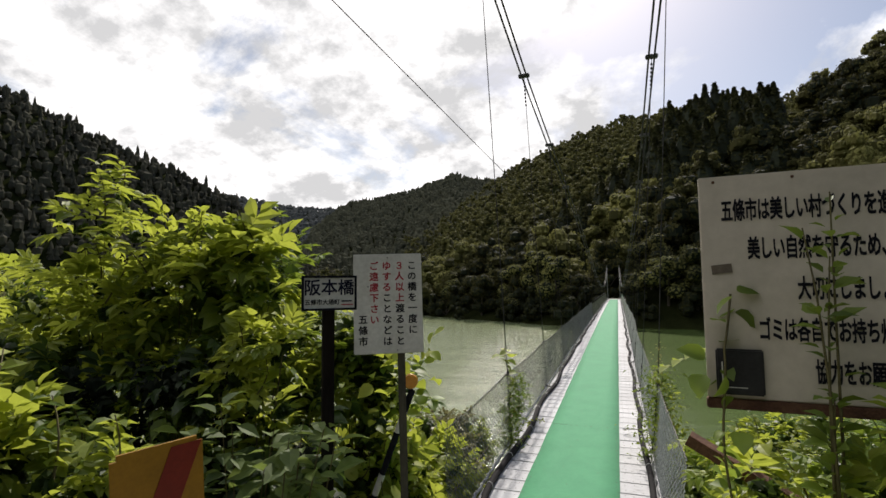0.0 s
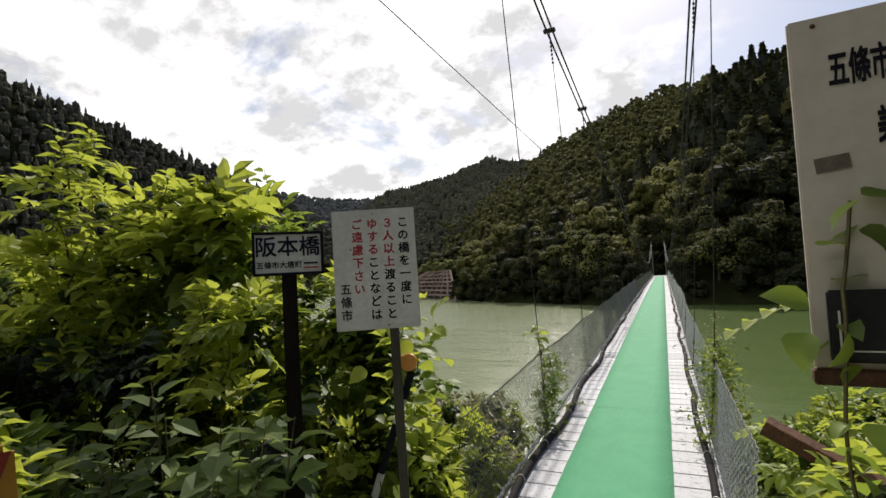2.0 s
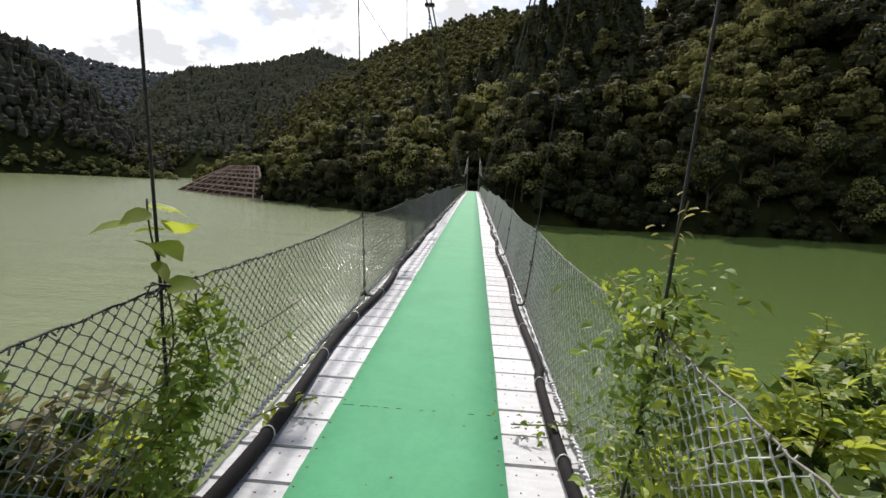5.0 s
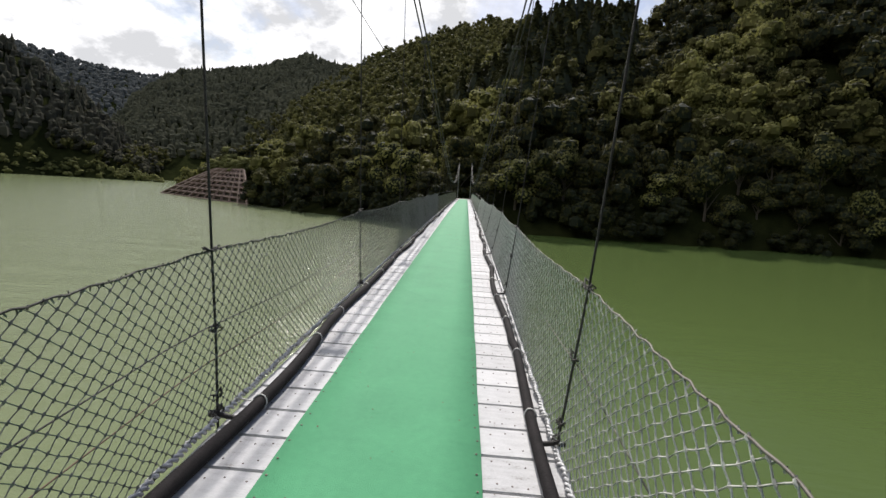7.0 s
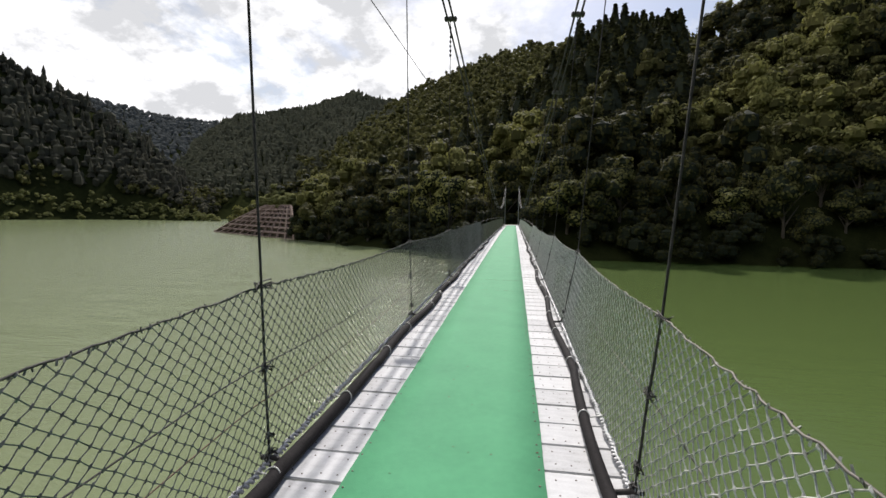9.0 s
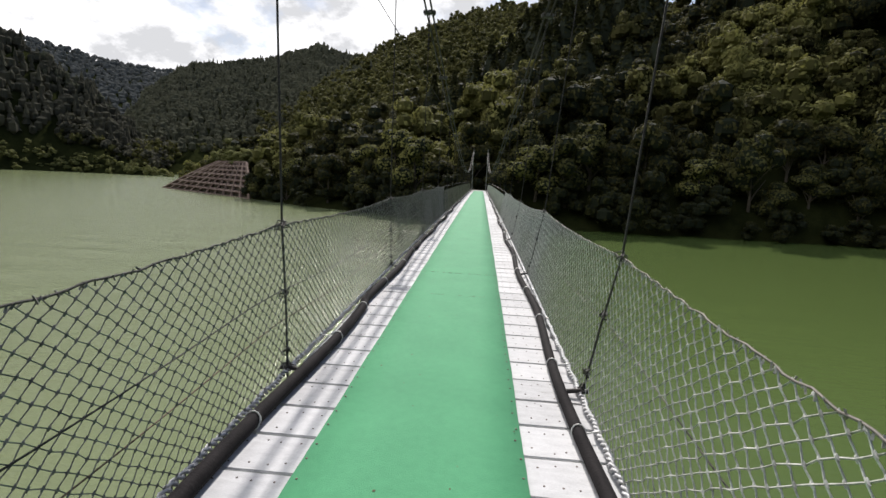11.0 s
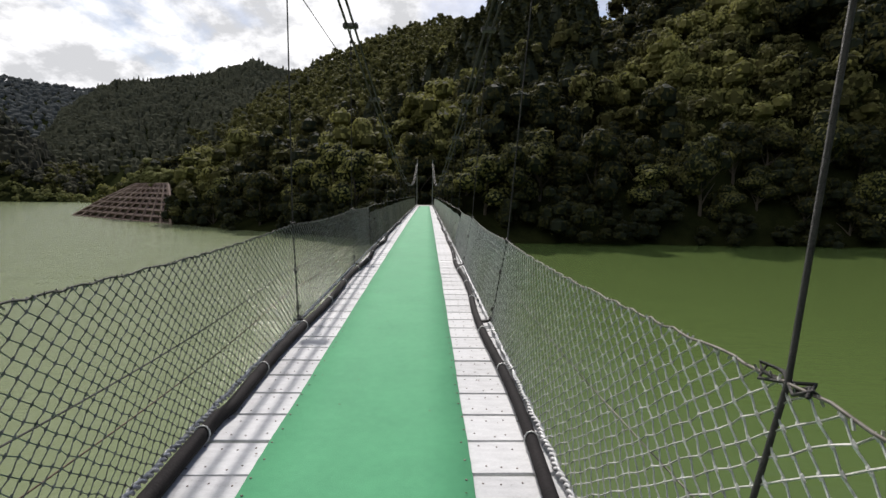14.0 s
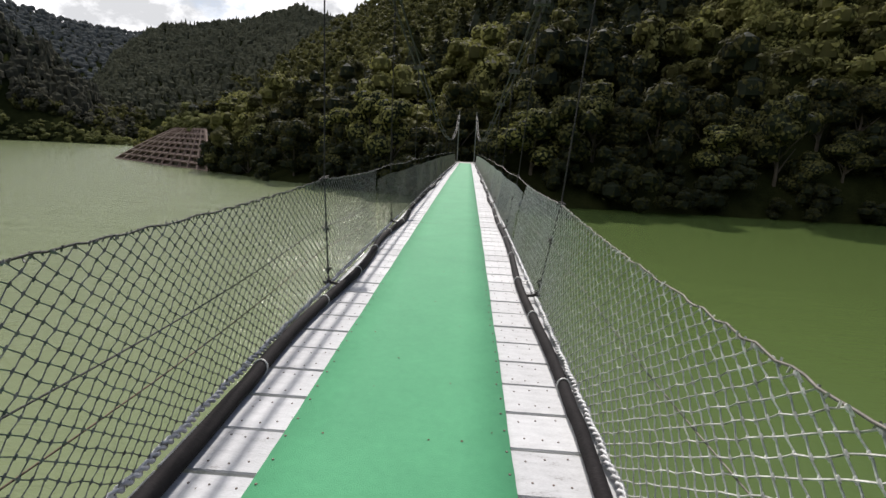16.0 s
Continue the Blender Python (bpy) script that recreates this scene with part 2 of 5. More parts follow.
M_CONCRETE = material("concrete", (0.24, 0.23, 0.21), (0.38, 0.37, 0.34), 4, 0.9, bump=0.4, bump_scale=30)
M_CRIB = material("weathered_crib_concrete", (0.13, 0.085, 0.07), (0.27, 0.20, 0.17), 0.9, 0.9, bump=0.4, bump_scale=8, random_ob=0.3)
M_CRIB_SOIL = material("crib_soil", (0.022, 0.02, 0.012), (0.06, 0.05, 0.03), 0.8, 0.95, bump=0.6, bump_scale=5)
M_BAG = material("dark_plastic", (0.012, 0.012, 0.014), (0.04, 0.04, 0.045), 6, 0.35)
M_TAPE = material("brown_tape", (0.10, 0.08, 0.06), (0.20, 0.165, 0.13), 12, 0.6)


def water_material():
    m = bpy.data.materials.new("lake_water")
    m.use_nodes = True
    tr = m.node_tree
    b = tr.nodes["Principled BSDF"]
    b.inputs["IOR"].default_value = 1.33
    b.inputs["Roughness"].default_value = 0.16
    co = tr.nodes.new("ShaderNodeTexCoord")
    # wind-ruffled water on one side of the bridge, calmer on the other
    sep = tr.nodes.new("ShaderNodeSeparateXYZ")
    link(tr, co.outputs["Object"], sep.inputs[0])
    n0 = node(tr, "ShaderNodeTexNoise", Scale=0.05, Detail=4.0)
    link(tr, co.outputs["Object"], n0.inputs["Vector"])
    lane = tr.nodes.new("ShaderNodeMath")
    lane.operation = "MULTIPLY_ADD"
    lane.inputs[1].default_value = 14.0
    link(tr, n0.outputs["Fac"], lane.inputs[0])
    link(tr, sep.outputs[0], lane.inputs[2])
    side = tr.nodes.new("ShaderNodeMapRange")
    side.interpolation_type = "SMOOTHSTEP"
    side.inputs["From Min"].default_value, side.inputs["From Max"].default_value = -6.0, 16.0
    side.inputs["To Min"].default_value, side.inputs["To Max"].default_value = 1.0, 0.0
    link(tr, lane.outputs[0], side.inputs["Value"])
    # the sky's reflection is painted into a paler base on the ruffled side
    tint = tr.nodes.new("ShaderNodeMix")
    tint.data_type = "RGBA"
    tint.inputs["A"].default_value = (0.080, 0.119, 0.035, 1)
    tint.inputs["B"].default_value = (0.168, 0.200, 0.100, 1)
    link(tr, side.outputs[0], tint.inputs["Factor"])
    link(tr, tint.outputs["Result"], b.inputs["Base Color"])
    mp = tr.nodes.new("ShaderNodeMapping")
    mp.inputs["Scale"].default_value = (0.38, 1.2, 1.0)
    mp.inputs["Rotation"].default_value = (0, 0, 0.35)
    link(tr, co.outputs["Object"], mp.inputs[0])
    n1 = node(tr, "ShaderNodeTexNoise", Scale=3.0, Detail=6.0, Roughness=0.66)
    n2 = node(tr, "ShaderNodeTexNoise", Scale=0.35, Detail=3.0)
    link(tr, mp.outputs[0], n1.inputs["Vector"])
    link(tr, mp.outputs[0], n2.inputs["Vector"])
    add = tr.nodes.new("ShaderNodeMath")
    add.operation = "MULTIPLY_ADD"
    add.inputs[1].default_value = 2.0
    link(tr, n2.outputs["Fac"], add.inputs[0])
    link(tr, n1.outputs["Fac"], add.inputs[2])
    power = tr.nodes.new("ShaderNodeMath")
    power.operation = "MULTIPLY_ADD"
    power.inputs[1].default_value, power.inputs[2].default_value = 0.22, 0.10
    link(tr, side.outputs[0], power.inputs[0])
    bp = node(tr, "ShaderNodeBump", Distance=0.4)
    link(tr, power.outputs[0], bp.inputs["Strength"])
    link(tr, add.outputs[0], bp.inputs["Height"])
    link(tr, bp.outputs[0], b.inputs["Normal"])
    return m


M_WATER = water_material()


# ---- mesh helpers ----
def mesh_from(name, verts, faces, mats, index=None, smooth=False):
    """verts (n, 3); faces: an (m, k) array or a list of such arrays."""
    blocks = faces if isinstance(faces, list) else [faces]
    blocks = [np.asarray(f, dtype=np.int32) for f in blocks if len(f)]
    me = bpy.data.meshes.new(name)
    v = np.asarray(verts, dtype=np.float32)
    me.vertices.add(len(v))
    me.vertices.foreach_set("co", v.ravel())
    loops = np.concatenate([f.ravel() for f in blocks])
    sizes = np.concatenate([np.full(len(f), f.shape[1], dtype=np.int32) for f in blocks])
    starts = np.concatenate([[0], np.cumsum(sizes)[:-1]]).astype(np.int32)
    me.loops.add(len(loops))
    me.loops.foreach_set("vertex_index", loops)
    me.polygons.add(len(sizes))
    me.polygons.foreach_set("loop_start", starts)
    me.polygons.foreach_set("loop_total", sizes)
    for m in mats:
        me.materials.append(m)
    if index is not None:
        me.polygons.foreach_set("material_index", np.asarray(index, dtype=np.int32))
    me.polygons.foreach_set("use_smooth", np.full(len(sizes), smooth, dtype=bool))
    me.update(calc_edges=True)
    return me


def piece(name, me, parent=None, label=""):
    ob = new(name, me)
    ob.parent = parent
    if label:
        ob["label"] = label
    return ob


def part(name, bm, mat, parent, label=""):
    me = bpy.data.meshes.new(name)
    bm.to_mesh(me)
    bm.free()
    me.materials.append(mat)
    return piece(name, me, parent, label)


def block(lo, hi, bevel=0.0):
    bm = bmesh.new()
    bmesh.ops.create_cube(bm, size=1)
    for v in bm.verts:
        v.co = [lo[i] + (v.co[i] + 0.5) * (hi[i] - lo[i]) for i in range(3)]
    if bevel:
        bmesh.ops.bevel(bm, geom=bm.edges[:], offset=bevel, segments=2, affect="EDGES")
    return bm


def sweep(paths, radius, sides=5):
    """Tubes along the paths, as one set of verts and faces. radius: a number, or one for each point of a path."""
    vs, fs, base = [], [], 0
    for p in paths:
        p = np.asarray(p, dtype=float)
        n = len(p)
        t = np.gradient(p, axis=0)
        t /= np.linalg.norm(t, axis=1)[:, None] + 1e-9
        ref = np.where(np.abs(t[:, 2:3]) > 0.9, [[1.0, 0, 0]], [[0, 0, 1.0]])
        a = np.cross(t, ref)
        a /= np.linalg.norm(a, axis=1)[:, None] + 1e-9
        b = np.cross(t, a)
        ang = np.arange(sides) * 2 * np.pi / sides
        r = np.broadcast_to(np.asarray(radius, dtype=float), (n,))[:, None, None]
        ring = p[:, None, :] + r * (a[:, None, :] * np.cos(ang)[None, :, None] + b[:, None, :] * np.sin(ang)[None, :, None])
        vs.append(ring.reshape(-1, 3))
        i, j = np.meshgrid(np.arange(n - 1), np.arange(sides), indexing="ij")
        k = (j + 1) % sides
        fs.append((base + np.stack([i * sides + j, i * sides + k, (i + 1) * sides + k, (i + 1) * sides + j], -1)).reshape(-1, 4))
        base += n * sides
    return np.concatenate(vs), np.concatenate(fs)


def tube(name, path, radius, mat, parent, sides=6, label=""):
    v, f = sweep([path], radius, sides)
    return piece(name, mesh_from(name, v, f, [mat], smooth=True), parent, label)


def text_mesh(body, size, mat, spacing=1.0, weight=0.017):
    c = bpy.data.curves.new("lettering", "FONT")
    c.body, c.size, c.space_line, c.resolution_u = body, size, spacing, 2
    c.align_x, c.align_y = "CENTER", "CENTER"
    o = new("lettering", c)
    me = bpy.data.meshes.new_from_object(o.evaluated_get(bpy.context.evaluated_depsgraph_get()))
    bpy.data.objects.remove(o)
    bpy.data.curves.remove(c)
    # heavier strokes: layers shifted a little, each slightly deeper
    v0 = np.zeros(len(me.vertices) * 3)
    me.vertices.foreach_get("co", v0)
    v0 = v0.reshape(-1, 3)
    faces = [tuple(p.vertices) for p in me.polygons]
    bpy.data.meshes.remove(me)
    verts, allf = [], []
    for k, (dx, dy) in enumerate(((0, 0), (1, 1), (-1, -1), (1, -1), (-1, 1))):
        base = len(verts)
        verts += [(x + dx * size * weight, y + dy * size * weight, z - 0.0002 * k) for x, y, z in v0]
        allf += [tuple(base + i for i in f) for f in faces]
    out = bpy.data.meshes.new("lettering")
    out.from_pydata(verts, [], allf)
    out.materials.append(mat)
    return out


def lettering(body, size, mat, parent, x, y, z, spacing=1.0, squeeze=1.0, weight=0.017):
    """Upright lettering that faces -y in its parent's frame."""
    ob = piece("lettering", text_mesh(body, size, mat, spacing, weight), parent)
    ob.matrix_basis = pose(x, y, z, 90, 0, 0) @ Matrix.Diagonal((squeeze, 1, 1, 1))
    return ob


# ---- the lie of the land ----
CENTRE = (0.0, 5.0)


def table(az, pairs):
    p = np.array(pairs, dtype=float)
    return np.interp(az, p[:, 0], p[:, 1])


SHORE = [(-180, 9), (-135, 14), (-120, 120), (-90, 235), (-60, 250), (-50, 262), (-42, 276), (-34, 258), (-32.6, 250), (-31.6, 137), (-25, 107), (-19, 90), (-14, 83), (-8, 74), (0, 70.5), (10, 71.6), (20, 75), (30, 81.4), (40, 92), (50, 110), (65, 150), (90, 170), (120, 90), (135, 14), (180, 9)]
SHORE_HILL_CREST = [(-33, 150), (-25, 125), (-15, 118), (-5, 128), (0, 142), (4, 160), (30, 165), (50, 185), (90, 280), (120, 220)]
SHORE_HILL_RISE = [(-31, -3), (-30, 1), (-25, 4.5), (-15, 7), (-10, 9), (-5, 10.5), (0, 13), (2, 14.4), (4, 16.8), (6, 18.8), (8, 20.5), (10, 21.1), (13, 21.2), (16, 20.4), (18, 18.0), (20.5, 20.3), (25, 22.6), (30, 24), (45, 26), (70, 22), (100, 16), (125, 3)]
BACK_HILL_CREST = [(-25, 380), (-5, 420), (30, 450)]
BACK_HILL_RISE = [(-24, -2), (-20, 8.5), (-16, 11.6), (-10, 15.1), (-5, 17.3), (0, 18.7), (5, 19.2), (12, 19.3), (20, 18), (40, 14), (60, 4)]
VALLEY_HEAD_CREST = [(-40, 620), (0, 680)]
VALLEY_HEAD_RISE = [(-40, 0), (-35, 7.2), (-32.6, 9.5), (-30.9, 10.4), (-26.3, 11.3), (-22.7, 12.1), (-20.3, 13), (-18.4, 13.9), (-15.2, 13), (-12, 13), (-5, 10), (10, 2)]
FAR_RIDGE_CREST = [(-70, 1250), (0, 1250)]
FAR_RIDGE_RISE = [(-75, 4), (-55, 8.5), (-46, 10.4), (-42, 10.1), (-39.2, 9.5), (-35.7, 9.3), (-32, 9.1), (-28, 8.5), (-15, 5), (0, 2), (60, 6), (90, 4)]
LEFT_HILL_CREST = [(-100, 330), (-76, 330), (-50, 345), (-33, 335)]
LEFT_HILL_RISE = [(-135, 4), (-110, 18), (-90, 22), (-76, 22.4), (-72, 21.7), (-67, 20.2), (-62, 18.2), (-57, 16.1), (-50, 13.5), (-46.5, 12.0), (-42.8, 10.1), (-38.7, 7.4), (-35.8, 4.3), (-34, 1.8), (-32.5, -1.5)]
# foot distance (None: the shore), crest distance, crest elevation angle, height of the trees on it
RIDGES = (
    (None, SHORE_HILL_CREST, SHORE_HILL_RISE, 11),
    (150, BACK_HILL_CREST, BACK_HILL_RISE, 11),
    (300, VALLEY_HEAD_CREST, VALLEY_HEAD_RISE, 11),
    (700, FAR_RIDGE_CREST, FAR_RIDGE_RISE, 11),
    (None, LEFT_HILL_CREST, LEFT_HILL_RISE, 10),
)
# past y = -11 the unseen slope is steepened to block sky light
BANK = [(-400, 150), (-80, 62), (-45, 36), (-20, 9), (-14, 2.6), (-11, 1.0), (-8, 0.78), (-6.2, 0.45), (-5, 0.1), (-4.2, -0.2), (-3, -0.55), (0, -1.7), (4, -3.9), (7, -6.2), (9, -8), (4000, -8)]


def land(x, y):
    """Height of the ground; under the lake it is the lake bed."""
    x, y = np.asarray(x, dtype=float), np.asarray(y, dtype=float)
    dx, dy = x - CENTRE[0], y - CENTRE[1]
    az, d = np.degrees(np.arctan2(dx, dy)), np.hypot(dx, dy)
    z = table(y + 0.05 * np.abs(x) + 0.0 * x, BANK)
    shore = table(az, SHORE)
    for foot, crest, rise, trees in RIDGES:
        f = shore if foot is None else np.full_like(d, foot)
        c = np.maximum(table(az, crest), f + 30)
        h = np.tan(np.radians(table(az, rise))) * c + 1.4 - trees
        u = (d - f) / (c - f)
        up = -5.6 + (h + 5.6) * np.clip(u, 0, 1) ** 0.9
        down = h - (d - c) * 0.45
        r = np.where(u <= 0, -8, np.where(u <= 1, np.where(h > -5, up, -8), down))
        z = np.maximum(z, r)
    # a wooded spur on the near shore
    spur = 27 * np.exp(-0.5 * (((x + 60) / 15) ** 2 + ((y - 2) / 13) ** 2)) - 8
    z = np.maximum(z, spur)
    return np.maximum(z, -8)


def ripple(x, y):
    return 1.6 * np.sin(x * 0.11 + 1.3 * np.sin(y * 0.05)) * np.sin(y * 0.09 + 0.7) + 0.9 * np.sin(x * 0.31 + y * 0.23)


def rough_land(x, y):
    z = land(x, y)
    far = np.clip((np.hypot(x, y - 5) - 85) / 40, 0, 1) * np.clip((z + 3) / 8, 0, 1)
    return z + ripple(x, y) * far


def build_ground():
    az = np.radians(np.concatenate([np.arange(-180, -80, 2.0), np.arange(-80, 60, 0.6), np.arange(60, 180, 2.0)]))
    rings = np.concatenate([[0.5, 1.5], np.arange(2.5, 24, 0.9), np.arange(25, 64, 4), np.arange(64, 190, 3), np.arange(190, 480, 10), np.arange(480, 1300, 30), [1400, 1800, 2600, 4000]])
    a, d = np.meshgrid(az, rings, indexing="ij")
    x, y = CENTRE[0] + d * np.sin(a), CENTRE[1] + d * np.cos(a)
    z = rough_land(x, y)
    n, m = a.shape
    i, j = np.meshgrid(np.arange(n), np.arange(m - 1), indexing="ij")
    k = (i + 1) % n
    f = np.stack([i * m + j, k * m + j, k * m + j + 1, i * m + j + 1], -1).reshape(-1, 4)[:, ::-1]
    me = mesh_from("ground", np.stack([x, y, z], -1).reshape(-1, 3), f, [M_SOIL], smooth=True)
    tagged(new("ground", me), "dark wooded ground that rises steeply round the lake", "ground", kind="structure")


build_ground()
bm = bmesh.new()
bmesh.ops.create_grid(bm, x_segments=1, y_segments=1, size=3500)
tagged(part("water", bm, M_WATER, None), "murky green lake water with fine wind ripples", "water", kind="structure").location = (0, 0, -5)


# ---- the footbridge ----
Y0, Y1, STEP = -4.3, 62.4, 3.6
NET0 = -2.7
CELL = 0.08
HANGERS = range(0, 18)


def deck(y):
    return 0.15 * (1 - ((y - 31) / 31) ** 2)


CABLE = [(-26, 11.6), (-12, 9.5), (3.6, 6.8), (7.2, 6.2), (14.4, 5.05), (21.6, 3.98), (25.2, 3.5), (28.8, 3.06), (36, 2.3), (43, 1.85), (50, 1.8), (56, 2.4), (60, 3.3), (63.6, 4.5)]
CABLE_LEFT = [(-26, 1.45), (3.6, 1.25), (7.2, 1.17), (14.4, 1.0), (21.6, 0.97), (36, 0.95), (50, 0.9), (63.6, 0.78)]
CABLE_RIGHT = [(-26, 1.5), (3.6, 1.36), (10.8, 1.37), (14.4, 1.35), (18, 1.29), (25.2, 1.17), (36, 1.05), (50, 0.94), (63.6, 0.78)]


def cable_at(y, s):
    side = CABLE_LEFT if s < 0 else CABLE_RIGHT
    p = np.array(CABLE)
    ys = np.linspace(y - 2.5, y + 2.5, 9)
    return float(np.interp(y, [c[0] for c in side], [c[1] for c in side])), float(np.mean(np.interp(ys, p[:, 0], p[:, 1])))


bridge = tagged(new("suspension_footbridge"), "narrow suspension footbridge with green mat and wire netting", "footbridge")


def rope_path(y0, y1, fx, fz, n):
    return [(fx(y), y, fz(y)) for y in np.linspace(y0, y1, n)]


LEAN = [(-3, 0.13), (0, 0.115), (3.6, 0.10), (7.2, 0.10), (10.8, 0.185), (14.4, 0.195), (18, 0.18), (21.6, 0.165), (30, 0.145)]
RAIL = [(-3, 0.9), (3.6, 0.89), (10.8, 0.875), (14.4, 0.885), (18, 0.815), (21.6, 0.845), (30, 0.88)]


def fence_x(h, s, y):
    """Both sides lean out, one of them more and not everywhere alike."""
    return 0.925 + 0.045 * h if s < 0 else 0.895 + float(table(y, LEAN)) * h


def top_h(y, s):
    u = (y / STEP) % 1.0
    return (0.945 if s < 0 else float(table(y, RAIL))) - 0.035 * math.sin(math.pi * u)


def build_cables():
    for s in (-1, 1):
        for off in (-0.055, 0.055):
            path = []
            for y in np.linspace(-25, 63.4, 110):
                x, z = cable_at(y, s)
                path.append((s * x + off, y, z))
            tube("main_cable", path, 0.019, M_ROPE, bridge, 6, "dark twin main cable")
        for n in HANGERS:
            y = STEP * n
            x, z = cable_at(y, s)
            bm = block((-0.12, -0.05, -0.035), (0.12, 0.05, 0.035), 0.012)
            for k in (-0.085, 0.0, 0.085):
                g = bmesh.ops.create_cone(bm, cap_ends=True, segments=6, radius1=0.014, radius2=0.014, depth=0.11)
                bmesh.ops.translate(bm, verts=g["verts"], vec=(k, 0, 0))
            part("cable_clamp", bm, M_BEAM, bridge).location = (s * x, y, z)


def build_hangers():
    for s in (-1, 1):
        for n in HANGERS:
            y = STEP * n
            x, z = cable_at(y, s)
            base = deck(y)
            rnd = random.Random(n * 7 + s)
            lean = rnd.uniform(-0.015, 0.015)
            rail = top_h(y, s)
            ft, fb = fence_x(rail, s, y), fence_x(0.0, s, y)
            pts = [(s * fb, y, base - 0.06), (s * fence_x(0.45, s, y), y + lean, base + 0.45), (s * ft, y, base + rail)]
            for k in (0.25, 0.5, 0.75, 1.0):
                pts.append((s * (ft + (x - ft) * k), y, base + rail + (z - base - rail - 0.035) * k))
            v1, f1 = sweep([pts], 0.0068, 6)
            # turnbuckle below the clamp and wire lashings at the rails
            knots = []
            top = z - 0.04
            for k in range(7):
                zz = top - 0.12 - k * 0.085
                t = (zz - base - rail) / max(z - base - rail - 0.035, 0.2)
                if zz > base + 1.15:
                    xx = s * (ft + (x - ft) * t)
                    knots.append([(xx, y, zz - 0.018), (xx, y, zz + 0.018)])
            v2, f2 = sweep(knots, 0.021, 6) if knots else (np.zeros((0, 3)), np.zeros((0, 4), int))
            v = np.concatenate([v1, v2])
            f = np.concatenate([f1, f2 + len(v1)])
            h = piece("hanger", mesh_from("hanger", v, f, [M_ROPE], smooth=True), bridge)
            for hh, size in ((rail, 0.05), (0.52, 0.03), (0.16, 0.022), (0.06, 0.03)):
                cx, cz = s * fence_x(hh, s, y), base + hh
                coil = []
                for q in range(16):
                    a = q * 1.9 + rnd.uniform(-0.3, 0.3)
                    coil.append((cx + 0.02 * math.cos(a) + rnd.uniform(-0.006, 0.006), y + size * 1.6 * math.sin(q * 0.9 + n), cz + 0.016 * math.sin(a) + rnd.uniform(-0.02, 0.02)))
                vt, ft2 = sweep([coil], 0.0042, 5)
                piece("wire_lashing", mesh_from("wire_lashing", vt, ft2, [M_ROPE], smooth=True), h)
            tube("foot_bracket", [(s * (fb - 0.10), y, base + 0.03), (s * fb, y, base + 0.045), (s * (fb + 0.05), y, base + 0.04)], 0.014, M_ROPE, h, 6)


def net_strands(s, y0, y1, cell, every):
    """Wires of both slants between y0 and y1, bent over and under where they cross."""
    out, knots = [], []
    rows = 2 * round(0.475 / (cell * 0.42))
    for fam in (1, -1):
        for i in range(int((y1 - y0) / cell) + rows // 2):
            p = []
            for m in range(0, rows + 1, every):
                h = m / rows
                yy = y0 + (i - (rows // 4)) * cell + fam * (m - rows / 2) * cell / 2
                if yy < y0 or yy > y1:
                    continue
                bulge = 0.018 * math.sin(yy * 1.7 + s) * math.sin(math.pi * h) + 0.012 * math.sin(yy * 5.3 + 4 * h) * h * (1 - h)
                shake = 0.0035 * math.sin(yy * 131.0 + m * 7.3), 0.0035 * math.sin(yy * 97.0 + m * 11.9)
                hh = 0.015 + h * (top_h(yy, s) - 0.02) + shake[1] * (0 < m < rows)
                at = (s * (fence_x(hh, s, yy) + bulge + 0.003 * fam * (-1) ** m), yy + shake[0], deck(yy) + hh)
                p.append(at)
                if fam == 1 and every == 1:
                    knots.append((s * (fence_x(hh, s, yy) + bulge), yy + shake[0], deck(yy) + hh))
            if len(p) > 1:
                out.append(p)
    return out, knots


